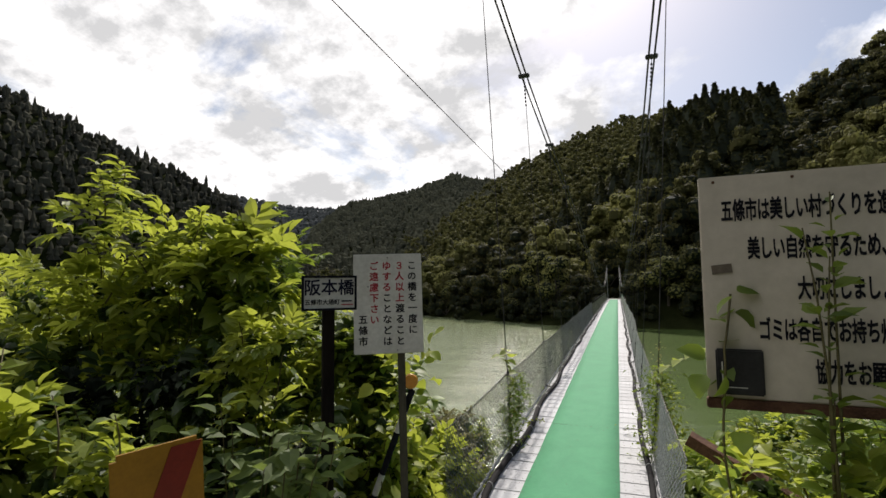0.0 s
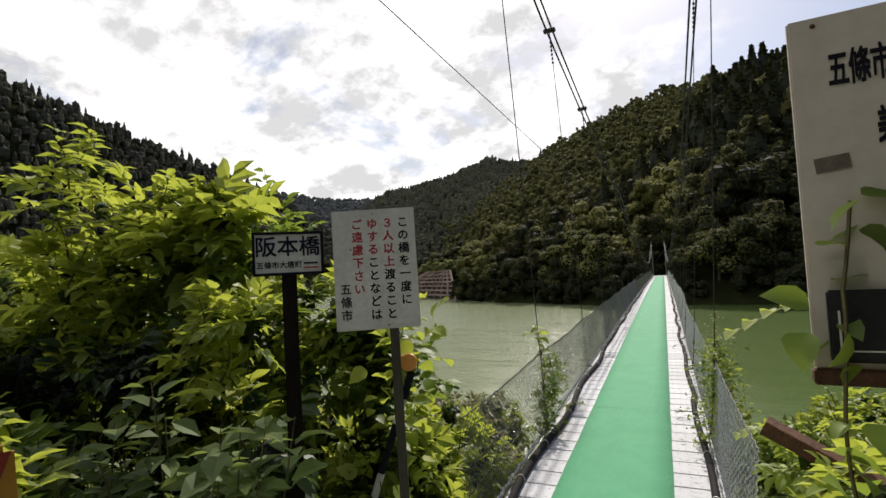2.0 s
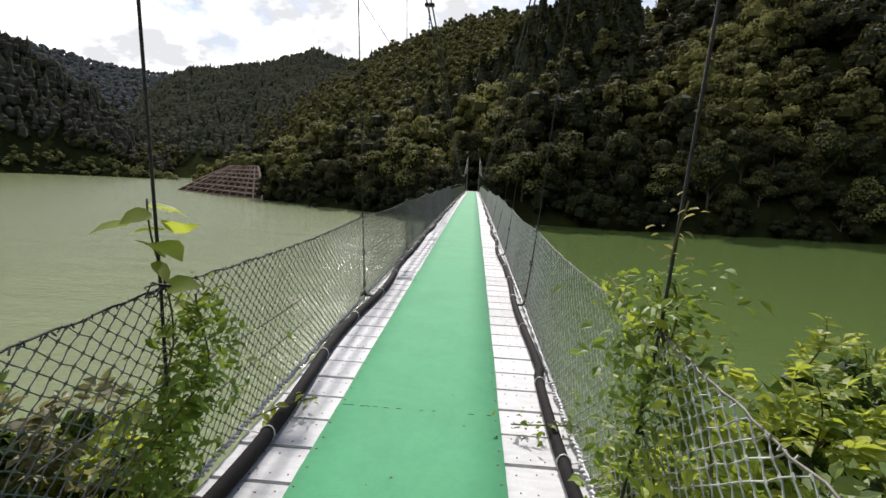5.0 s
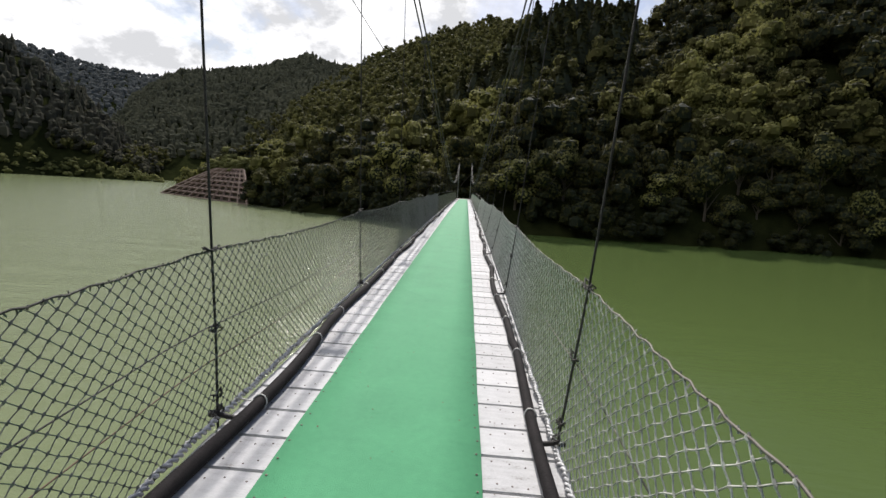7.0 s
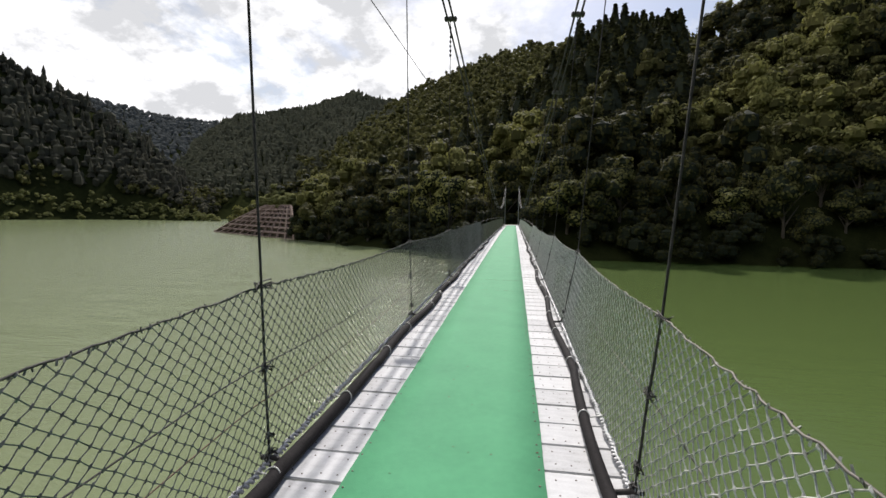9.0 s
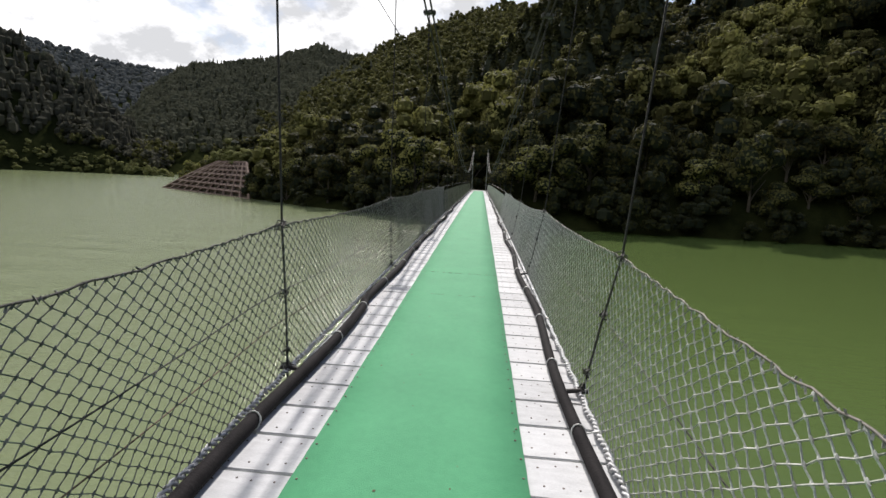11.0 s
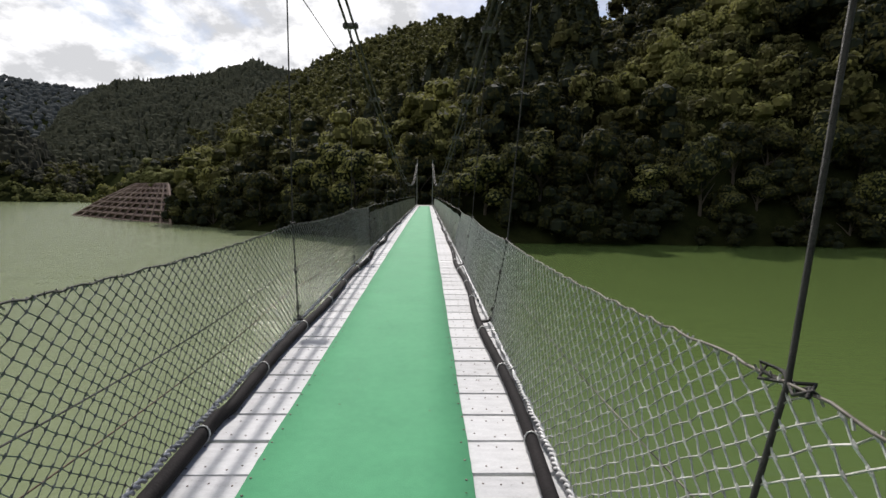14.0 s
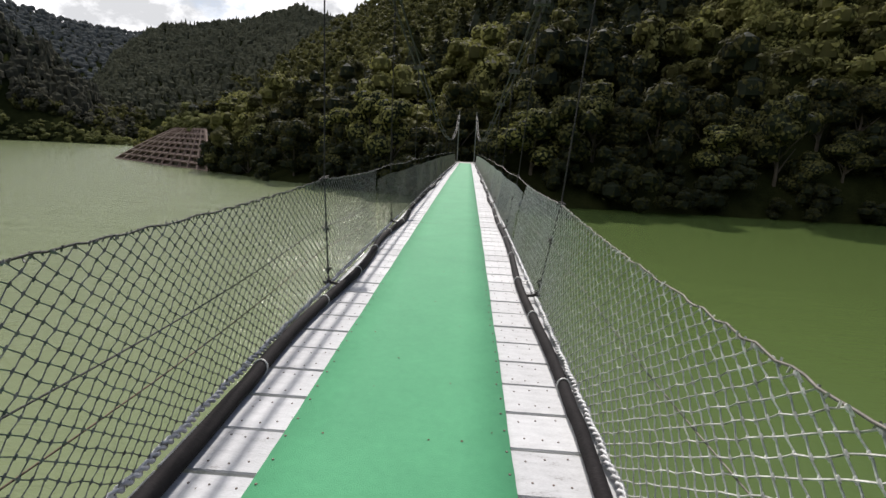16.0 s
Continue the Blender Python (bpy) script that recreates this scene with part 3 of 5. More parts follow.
def build_netting():
    for s in (-1, 1):
        near, knots = net_strands(s, NET0, 24.0, CELL, 1)
        far, none = net_strands(s, 24.0, Y1, CELL, 6)
        v, f = sweep(near + far, 0.003 if s > 0 else 0.0023, 3)
        # the hooked crossings read as small knots close by
        knot_v = np.array(((0.6, 0, 0), (-0.6, 0, 0), (0, 1, 0.3), (0, -1, -0.3), (0, 0.3, 1), (0, -0.3, -1.0))) * 0.0095
        knot_f = np.array(((0, 2, 4), (2, 1, 4), (1, 3, 4), (3, 0, 4), (2, 0, 5), (1, 2, 5), (3, 1, 5), (0, 3, 5)))
        at = np.array(knots)
        kv = (at[:, None] + knot_v[None]).reshape(-1, 3)
        kf = (knot_f[None] + (np.arange(len(at)) * 6)[:, None, None]).reshape(-1, 3)
        piece("wire_netting", mesh_from("wire_netting", np.concatenate([v, kv]), [f, kf + len(v)], [M_NET if s > 0 else M_NET_BACKLIT]), bridge, "galvanised diamond-mesh wire netting" if s > 0 else "diamond-mesh wire netting, coloured dark as seen against the light")
        tube("top_wire", rope_path(NET0, Y1, lambda y: s * fence_x(top_h(y, s), s, y) + 0.005 * math.sin(y * 41), lambda y: deck(y) + top_h(y, s) + 0.005 * math.sin(y * 29 + 3 * math.sin(y * 5)), 1300), 0.0044, M_ROPE if s < 0 else M_RAILWIRE, bridge, 5, "rope that carries the netting")
        for h0, mat in ((0.55, M_ROPE), (0.36, M_RUSTWIRE)) if s < 0 else ((0.5, M_RAILWIRE),):
            tube("rail_wire", rope_path(NET0, Y1, lambda y: s * (fence_x(h0, s, y) + 0.012), lambda y: deck(y) + h0 - 0.06 * math.sin(math.pi * ((y / STEP + 0.13 * h0) % 1.0)), 200), 0.0042, mat, bridge, 4)
        rng = np.random.default_rng(40 + s)
        hooks = []
        for y in np.arange(NET0, 24, 0.039):
            q = y + rng.uniform(-0.012, 0.012)
            h = top_h(q, s)
            hooks.append([(s * fence_x(h, s, q) + rng.uniform(-0.012, 0.012), q, deck(q) + h - 0.014), (s * fence_x(h, s, q) + rng.uniform(-0.008, 0.008), q + rng.uniform(-0.015, 0.015), deck(q) + h + rng.uniform(0.0, 0.009))])
        v, f = sweep(hooks, 0.0036, 3)
        tagged(piece("hooked_edge", mesh_from("hooked_edge", v, f, [M_NET if s > 0 else M_NET_BACKLIT]), bridge, "bent wire ends hooked over the top wire"), kind="stuff")
        # lower edge: a pale twisted bundle of the netting's selvage
        twist = []
        for q in (0, math.pi):
            twist.append([(s * (fence_x(0, s, y) + 0.013 * math.cos(y * 75 + q) + 0.006 * math.sin(y * 23)), y, deck(y) + 0.026 + 0.013 * math.sin(y * 75 + q)) for y in np.arange(Y0, 26, 0.02)])
        twist.append([(s * fence_x(0, s, y), y, deck(y) + 0.022) for y in np.arange(26, Y1, 0.5)])
        v, f = sweep(twist, 0.0095, 4)
        piece("netting_selvage", mesh_from("netting_selvage", v, f, [M_EDGE], smooth=True), bridge, "pale twisted lower edge of the netting")


def build_deck_edges():
    for s in (-1, 1):
        path = [(s * 0.89, y, deck(y) - 0.075) for y in np.linspace(Y0, Y1, 60)]
        v, f = sweep([path], 0.06, 4)
        piece("edge_beam", mesh_from("edge_beam", v, f, [M_BEAM]), bridge, "dark steel beam under the planks")
        rnd = random.Random(11 + s)
        wob = [rnd.uniform(-1, 1) for _ in range(40)]

        def hose_x(y):
            # bulges inwards just past each hanger
            u = ((y + 1.4) / STEP) % 1.0
            k = int((y + 20) / STEP)
            side = 0.835 if s < 0 else 0.825
            amp = (0.062 if y < 7 else 0.042) + 0.03 * wob[k % 40] if s < 0 else 0.034 + 0.026 * wob[k % 40]
            return s * (side - amp * math.sin(math.pi * u) ** 2 + 0.018 * wob[(k * 3) % 40] * math.sin(2 * math.pi * u))

        r = 0.039 if s < 0 else 0.034
        conduit = tube("conduit", [(hose_x(y), y, deck(y) + r + 0.004) for y in np.arange(Y0, Y1, 0.12)], r, M_HOSE, bridge, 10, "long black plastic conduit lying along the planks")
        for i in range(62):
            y = Y0 + 0.5 + i * 1.08 + rnd.uniform(-0.15, 0.15)
            if y < Y1:
                a = np.linspace(0, 2 * np.pi, 13)
                ring = [(hose_x(y) + (r + 0.003) * math.cos(q), y + 0.02 * math.sin(q), deck(y) + r + 0.006 + (r + 0.003) * math.sin(q)) for q in a]
                ring.append((s * 0.93, y + 0.03, deck(y) + 0.05))
                v, f = sweep([ring], 0.005, 4)
                piece("wire_tie", mesh_from("wire_tie", v, f, [M_TIE], smooth=True), conduit)


def build_planks():
    pitch = 0.3
    vs = []
    for variant in range(4):
        rnd = random.Random(variant)
        bm = block((-0.905, -0.1425, -0.032), (0.905, 0.1425, 0.0), 0.005)
        for s in (-1, 1):
            for row in (-0.085, 0.085):
                for k in range(4):
                    g = bmesh.ops.create_cone(bm, cap_ends=True, segments=6, radius1=0.0055, radius2=0.0045, depth=0.003)
                    bmesh.ops.translate(bm, verts=g["verts"], vec=(s * (0.555 + k * 0.085 + rnd.uniform(-0.015, 0.015)), row + rnd.uniform(-0.02, 0.02), 0.001))
        me = bpy.data.meshes.new("plank")
        bm.to_mesh(me)
        bm.free()
        me.materials.append(M_PLANK)
        me.materials.append(M_NAIL)
        for p in me.polygons:
            if p.area < 0.0002 and abs(p.center.z) < 0.004:
                p.material_index = 1
        vs.append(me)
    rnd = random.Random(3)
    y = Y0 + 0.15
    while y < Y1:
        ob = piece("plank", vs[rnd.randrange(4)], bridge)
        slope = math.degrees(math.atan((deck(y + 0.1) - deck(y - 0.1)) / 0.2))
        ob.matrix_basis = pose(rnd.uniform(-0.006, 0.006), y, deck(y) + rnd.uniform(-0.002, 0.001), slope, rnd.uniform(-0.12, 0.12), rnd.uniform(-0.15, 0.15))
        y += pitch


def build_mats():
    seams = [Y0, 0.97, 13.05, 25.4, 37.6, 49.8, Y1]
    rnd = random.Random(8)
    for a, b in zip(seams[:-1], seams[1:]):
        ys = np.linspace(a + 0.001, b - 0.001, int((b - a) / 0.06))
        v = []
        for y in ys:
            e = 0.002 * math.sin(y * 4.1) + 0.0012 * rnd.uniform(-1, 1)
            lift = 0.004 * math.exp(-((y - b) / 0.12) ** 2)
            z = deck(y) + 0.0155 + lift + 0.0012 * math.sin(y * 5.3)
            for x, dz in ((-0.5 - e, -0.012), (-0.497 - e, 0.0), (-0.25, 0.001), (0.0, 0.0012), (0.25, 0.001), (0.497 + e, 0.0), (0.5 + e, -0.012)):
                v.append((x, y, z + dz))
        n = len(ys)
        i, j = np.meshgrid(np.arange(n - 1), np.arange(6), indexing="ij")
        f = np.stack([i * 7 + j, i * 7 + j + 1, (i + 1) * 7 + j + 1, (i + 1) * 7 + j], -1).reshape(-1, 4)
        piece("green_mat", mesh_from("green_mat", v, f, [M_MAT], smooth=True), bridge, "bright green non-slip mat strip")


def build_mat_seams():
    rnd = random.Random(21)
    for y in (0.97, 13.05, 14.25, 25.4):
        bits = []
        for k in range(26):
            x = -0.47 + k * 0.037
            if rnd.random() < 0.45:
                bits.append([(x, y + rnd.uniform(-0.004, 0.004), deck(y) + 0.0205), (x + rnd.uniform(0.015, 0.04), y + rnd.uniform(-0.004, 0.004), deck(y) + 0.0205)])
        v, f = sweep(bits, 0.0018, 4)
        piece("seam_stitch", mesh_from("seam_stitch", v, f, [M_RUSTWIRE]), bridge, "rusty stitches across the mat")


def build_mat_nails():
    """Small dark nail heads that hold the mat along both edges."""
    rng = np.random.default_rng(52)
    y = np.concatenate([np.arange(Y0 + 0.1, 34, 0.15)] * 2)
    n = len(y)
    x = np.where(np.arange(n) < n // 2, -0.475, 0.475) + rng.normal(0, 0.006, n)
    y = y + rng.normal(0, 0.012, n)
    z = 0.15 * (1 - ((y - 31) / 31) ** 2) + 0.0175
    a = np.arange(6) * np.pi / 3
    ring = np.stack([np.cos(a) * 0.0065, np.sin(a) * 0.0065, np.zeros(6)], -1)
    v = np.stack([x, y, z], -1)[:, None] + np.concatenate([ring, ring * 0.7 + np.array((0, 0, 0.0025))])[None]
    f = np.array([(k, (k + 1) % 6, 6 + (k + 1) % 6, 6 + k) for k in range(6)] + [(6, 7, 8, 9), (6, 9, 10, 11)])
    f = (f[None] + (np.arange(n) * 12)[:, None, None]).reshape(-1, 4)
    tagged(piece("mat_nails", mesh_from("mat_nails", v.reshape(-1, 3), f, [M_NAIL]), bridge, "dark nail heads along the edges of the mat"), kind="stuff")


def build_far_towers():
    for s in (-1, 1):
        t = part("tower_post", block((s * 0.78 - 0.035, 63.3, -0.4), (s * 0.78 + 0.035, 63.4, 4.55), 0.012), M_STEEL, bridge, "pale steel tower post at the far bank")
        part("saddle", block((s * 0.78 - 0.07, 63.27, 4.5), (s * 0.78 + 0.07, 63.43, 4.6), 0.02), M_BEAM, t)
    part("far_abutment", block((-1.5, 62.4, -6.5), (1.5, 66.5, 0.0), 0.05), M_CONCRETE, bridge, "concrete abutment")
    part("near_abutment", block((-1.25, -5.0, -2.6), (1.25, -4.32, 0.0), 0.03), M_CONCRETE, bridge, "concrete abutment")


build_cables()
build_hangers()
build_netting()
build_deck_edges()
build_far_towers()
build_mat_seams()
build_mat_nails()


def build_approach():
    ys = [-14, -9, -7, -6.2, -5.4, -4.9, -4.31]
    zs = [1.15, 0.92, 0.76, 0.58, 0.36, 0.2, 0.03]
    v = []
    for y, z in zip(ys, zs):
        v += [(-0.75, y, z - 0.25), (-0.75, y, z), (0.85, y, z), (0.85, y, z - 0.25)]
    f = []
    for i in range(len(ys) - 1):
        for j in range(3):
            f.append((i * 4 + j, (i + 1) * 4 + j, (i + 1) * 4 + j + 1, i * 4 + j + 1))
    f += [(3, 2, 1, 0), tuple(len(v) - 4 + k for k in range(4))]
    tagged(new("path", mesh_from("path", v, np.array(f), [M_CONCRETE])), "worn concrete ramp down to the bridge", "path", kind="structure")


build_approach()

# overhead line beside the bridge
line = tagged(new("overhead_wire", None), "thin dark wire strung high beside the footbridge", "wire")
sag = lambda y: (max(y - 5, 0) / 58) ** 2
tube("wire", [(-3.48 + 0.08 * (y - 5) - 1.84 * sag(y), y, 6.6 - 0.096 * (y - 5) + 2.5 * sag(y)) for y in np.linspace(-25, 63, 40)], 0.011, M_ROPE, line, 5)


# ---- signs by the bridge head ----
def board_matrix(x0, y0, x1, y1, z):
    return pose((x0 + x1) / 2, (y0 + y1) / 2, z, 0, 0, math.degrees(math.atan2(y1 - y0, x1 - x0)))


def build_bridge_name_sign():
    s = tagged(new("name_sign"), "small white name sign with black frame on dark post", "sign")
    s.matrix_basis = board_matrix(-1.172, -4.575, -0.932, -4.362, 2.165)
    w, h = 0.16, 0.102
    part("board", block((-w + 0.006, -0.006, -h + 0.006), (w - 0.006, 0.006, h - 0.006), 0.002), M_SIGN, s)
    bm = bmesh.new()
    for lo, hi in (((-w, -0.011, h - 0.013), (w, 0.009, h)), ((-w, -0.011, -h), (w, 0.009, -h + 0.013)), ((-w, -0.011, -h + 0.013), (-w + 0.013, 0.009, h - 0.013)), ((w - 0.013, -0.011, -h + 0.013), (w, 0.009, h - 0.013))):
        g = bmesh.ops.create_cube(bm, size=1)
        for v in g["verts"]:
            v.co = [lo[i] + (v.co[i] + 0.5) * (hi[i] - lo[i]) for i in range(3)]
    part("frame", bm, M_INK, s, "black frame")
    lettering("阪本橋", 0.098, M_NAVY, s, -0.002, -0.0085, 0.026)
    lettering("五條市大塔町", 0.034, M_INK, s, -0.042, -0.0085, -0.055)
    part("text_bar", block((0.068, -0.0085, -0.052), (0.132, -0.0065, -0.044)), M_NAVY, s)
    part("underline", block((0.068, -0.0085, -0.072), (0.138, -0.0065, -0.066)), M_RED, s)
    part("post", block((-0.034, 0.012, -2.35), (0.034, 0.075, -0.06), 0.006), M_POST, s, "dark wooden post")


def build_notice_sign():
    s = tagged(new("notice_sign"), "weathered white notice board with red and black vertical lettering", "sign")
    s.matrix_basis = board_matrix(-1.21, -3.915, -0.77, -3.70, 2.08) @ pose(0, 0, 0, -3, -1.0, 0)
    part("board", block((-0.243, -0.008, -0.352), (0.243, 0.008, 0.352), 0.004), M_SIGN, s)
    size, step = 0.066, 0.076

    def column(x, top, chars, tint):
        for i, c in enumerate(chars):
            ch = lettering(c, size, tint[i], s, x, -0.0105, top - i * step)
            if c == "ー":
                ch.rotation_euler = (radians(90), radians(90), 0)

    k, r = M_INK, M_RED
    column(0.172, 0.262, "この橋を一度に", [k] * 7)
    column(0.083, 0.262, "３人以上渡ること", [r] * 4 + [k] * 4)
    column(-0.008, 0.262, "ゆすることなどは", [r] * 3 + [k] * 5)
    column(-0.098, 0.262, "ご遠慮下さい", [r] * 6)
    column(-0.178, -0.115, "五條市", [k] * 3)
    for x, z in ((-0.14, 0.12), (0.0, 0.325), (0.06, -0.33)):
        bm = bmesh.new()
        bmesh.ops.create_uvsphere(bm, u_segments=8, v_segments=5, radius=0.006)
        part("bolt", bm, M_STEEL, s).location = (x, -0.008, z)
    part("post", block((0.06, 0.01, -2.7), (0.112, 0.06, -0.28), 0.006), M_POST_PALE, s, "grey wooden post")


def build_litter_sign():
    s = tagged(new("litter_sign"), "large weathered cream litter notice board with dark lettering", "sign")
    s.matrix_basis = pose(0.875, -4.78, 2.192, 0, 0, -3) @ Matrix.Diagonal((0.887, 0.887, 0.887, 1))
    part("board", block((0.0, -0.01, -0.49), (1.42, 0.012, 0.49), 0.005), M_SIGN_BIG, s)
    rows = (("五條市は美しい村づくりを進", 0.325, 0.085), ("美しい自然を守るため、", 0.155, 0.18), ("大切にしましょう", -0.02, 0.355), ("ゴミは各自でお持ち帰り", -0.195, 0.205), ("協力をお願いしま", -0.365, 0.40))
    for body, z, x in rows:
        for i, c in enumerate(body):
            lettering(c, 0.104, M_INK, s, x + 0.0465 * (i + 0.5), -0.013, z, squeeze=0.46, weight=0.026)
    part("bottom_rail", block((-0.005, -0.022, -0.535), (1.43, 0.02, -0.492), 0.004), M_RUST, s, "rusty rail under the board")
    part("tape_scrap", block((0.045, -0.0135, 0.045), (0.125, -0.0105, 0.085)), M_TAPE, s).rotation_euler = (0, radians(-6), 0)
    pocket = part("plastic_pocket", block((0.035, -0.035, -0.47), (0.215, -0.0125, -0.275), 0.006), M_BAG, s, "dark plastic pocket")
    for lo, hi in (((0.055, -0.038, -0.44), (0.06, -0.0355, -0.33)), ((0.06, -0.038, -0.44), (0.15, -0.0355, -0.436))):
        part("pale_edge", block(lo, hi), M_WHITE, pocket)
    for x in (0.72, 1.3):
        part("post", block((x - 0.04, 0.014, -3.0), (x + 0.04, 0.09, -0.4), 0.008), M_RUST, s, "rusty brown post")
    for x in (0.06, 0.36, 0.9):
        bm = bmesh.new()
        bmesh.ops.create_uvsphere(bm, u_segments=8, v_segments=5, radius=0.007)
        part("bolt", bm, M_RUST, s).location = (x, -0.01, 0.465)


def build_delineator():
    s = tagged(new("warning_board"), "amber warning board with a red diagonal stripe and rounded corners", "warning board")
    s.matrix_basis = board_matrix(-0.885, -5.895, -0.775, -5.655, 1.45) @ pose(0, 0, 0, 0, -3, 0)
    bm = block((-0.132, -0.006, -0.27), (0.132, 0.006, 0.26))
    up = [e for e in bm.edges if abs(e.verts[0].co.y - e.verts[1].co.y) > 0.005]
    bmesh.ops.bevel(bm, geom=up, offset=0.018, segments=4, affect="EDGES")
    part("board", bm, M_YELLOW, s)
    for z in (-0.28, 0.0):
        bm = bmesh.new()
        q = [(-0.06, z), (0.03, z), (0.128, z + 0.245), (0.036, z + 0.245)]
        if z < -0.2:
            q = [(-0.05, z + 0.03), (0.04, z + 0.03), (0.125, z + 0.24), (0.036, z + 0.24)]
        f = [bm.verts.new((x, -0.0085, zz)) for x, zz in q] + [bm.verts.new((x, -0.0065, zz)) for x, zz in q]
        bm.faces.new(f[:4])
        bm.faces.new(f[4:][::-1])
        for i in range(4):
            j = (i + 1) % 4
            bm.faces.new((f[i], f[i + 4], f[j + 4], f[j]))
        part("stripe", bm, M_STRIPE, s, "red diagonal stripe")
    part("post", block((-0.025, 0.008, -1.2), (0.025, 0.05, 0.1), 0.005), M_STEEL, s)


def build_marker_pole():
    s = tagged(new("marker_pole"), "leaning black and white banded pole with an orange reflector", "pole")
    top, foot = np.array((-0.89, -3.62, 1.44)), np.array((-1.75, -3.6, -0.75))
    n = 14
    cols = (M_INK, M_WHITE)
    for i in range(n):
        a, b = top + (foot - top) * i / n, top + (foot - top) * (i + 1) / n
        b = b + (a - b) * 0.02
        v, f = sweep([[a, (a + b) / 2, b]], 0.024 if i % 2 else 0.025, 8)
        piece("band", mesh_from("band", v, f, [cols[1 if i % 3 == 1 else 0]], smooth=True), s)
    bm = bmesh.new()
    bmesh.ops.create_cone(bm, cap_ends=True, segments=20, radius1=0.056, radius2=0.05, depth=0.018)
    bmesh.ops.rotate(bm, verts=bm.verts, matrix=Matrix.Rotation(radians(90), 3, "X"))
    bmesh.ops.rotate(bm, verts=bm.verts, matrix=Matrix.Rotation(radians(25), 3, "Z"))
    part("reflector", bm, M_ORANGE, s, "round orange reflector").location = (-0.885, -3.66, 1.51)


def build_rusty_beam():
    s = tagged(new("rusty_angle_bar"), "rusty brown angle bar leaning in the weeds", "angle bar")
    bm = block((0, -0.035, -0.004), (0.72, 0.035, 0.004), 0.001)
    a = part("flange", bm, M_RUST, s)
    b = part("web", block((0, -0.043, -0.07), (0.72, -0.035, 0.004), 0.001), M_RUST, s)
    s.matrix_basis = pose(0.97, -3.35, 1.22, 10, 27, -14)


build_bridge_name_sign()
build_notice_sign()
build_litter_sign()
build_delineator()
build_marker_pole()
build_rusty_beam()


# ---- the concrete crib slope on the far bank ----
def build_revetment():
    s = tagged(new("crib_revetment"), "reddish-brown concrete crib slope above the water on the far bank", "revetment")
    A, B = np.array((-45.5, 103.0, -5.4)), np.array((-79.0, 126.0, -5.2))
    C, D = np.array((-51.5, 114.0, 2.1)), np.array((-61.0, 119.5, 2.0))

    def at(u, v):
        lo, hi = A + (B - A) * u, C + (D - C) * u
        return lo + (hi - lo) * v + np.array((0, 0, 0.5 * math.sin(v * 3.1) * 0.5))

    grid = [at(u, v) - np.array((0.1, -0.25, 0.2)) for v in np.linspace(0, 1, 7) for u in np.linspace(0, 1, 13)]
    i, j = np.meshgrid(np.arange(6), np.arange(12), indexing="ij")
    f = np.stack([i * 13 + j, i * 13 + j + 1, (i + 1) * 13 + j + 1, (i + 1) * 13 + j], -1).reshape(-1, 4)
    piece("slope", mesh_from("slope", grid, f, [M_CRIB_SOIL]), s, "bare soil between the beams")
    for v in np.linspace(0.02, 1, 8):
        p = [at(u, v) for u in np.linspace(0, 1, 14)]
        vv, ff = sweep([p], 0.36, 4)
        piece("beam", mesh_from("beam", vv, ff, [M_CRIB]), s)
    for u in np.linspace(0, 1, 12):
        p = [at(u, v) + np.array((0, -0.06, 0.05)) for v in np.linspace(0, 1, 6)]
        vv, ff = sweep([p], 0.33, 4)
        piece("rib", mesh_from("rib", vv, ff, [M_CRIB]), s)


build_revetment()


# ---- woods ----
def unit(v):
    return v / (np.linalg.norm(v, axis=-1, keepdims=True) + 1e-9)


def clumps(centres, normals, size, rng, droop=0.25):
    """Small bent leaf sprays, each a quad, that face more or less along the normals."""
    n = len(centres)
    nrm = unit(normals + rng.normal(0, 0.3, (n, 3)))
    side = unit(np.cross(nrm, rng.normal(0, 1, (n, 3))))
    along = np.cross(nrm, side)
    s = size * rng.uniform(0.55, 1.25, (n, 1))
    w = s * rng.uniform(0.45, 0.8, (n, 1))
    a = centres - side * w * 0.5
    b = centres + along * s * 0.55 - nrm * s * droop * 0.4
    c = centres + side * w * 0.5
    d = centres - along * s * 0.55 - nrm * s * droop
    return np.stack([a, b, c, d], 1).reshape(-1, 3)


def ball(n_lat, n_lon):
    v = []
    for i in range(n_lat + 1):
        th = math.pi * i / n_lat
        for j in range(n_lon):
            ph = 2 * math.pi * j / n_lon
            v.append((math.sin(th) * math.cos(ph), math.sin(th) * math.sin(ph), math.cos(th)))
    f = []
    for i in range(n_lat):
        for j in range(n_lon):
            k = (j + 1) % n_lon
            f.append((i * n_lon + j, i * n_lon + k, (i + 1) * n_lon + k, (i + 1) * n_lon + j))
    return np.array(v), np.array(f)


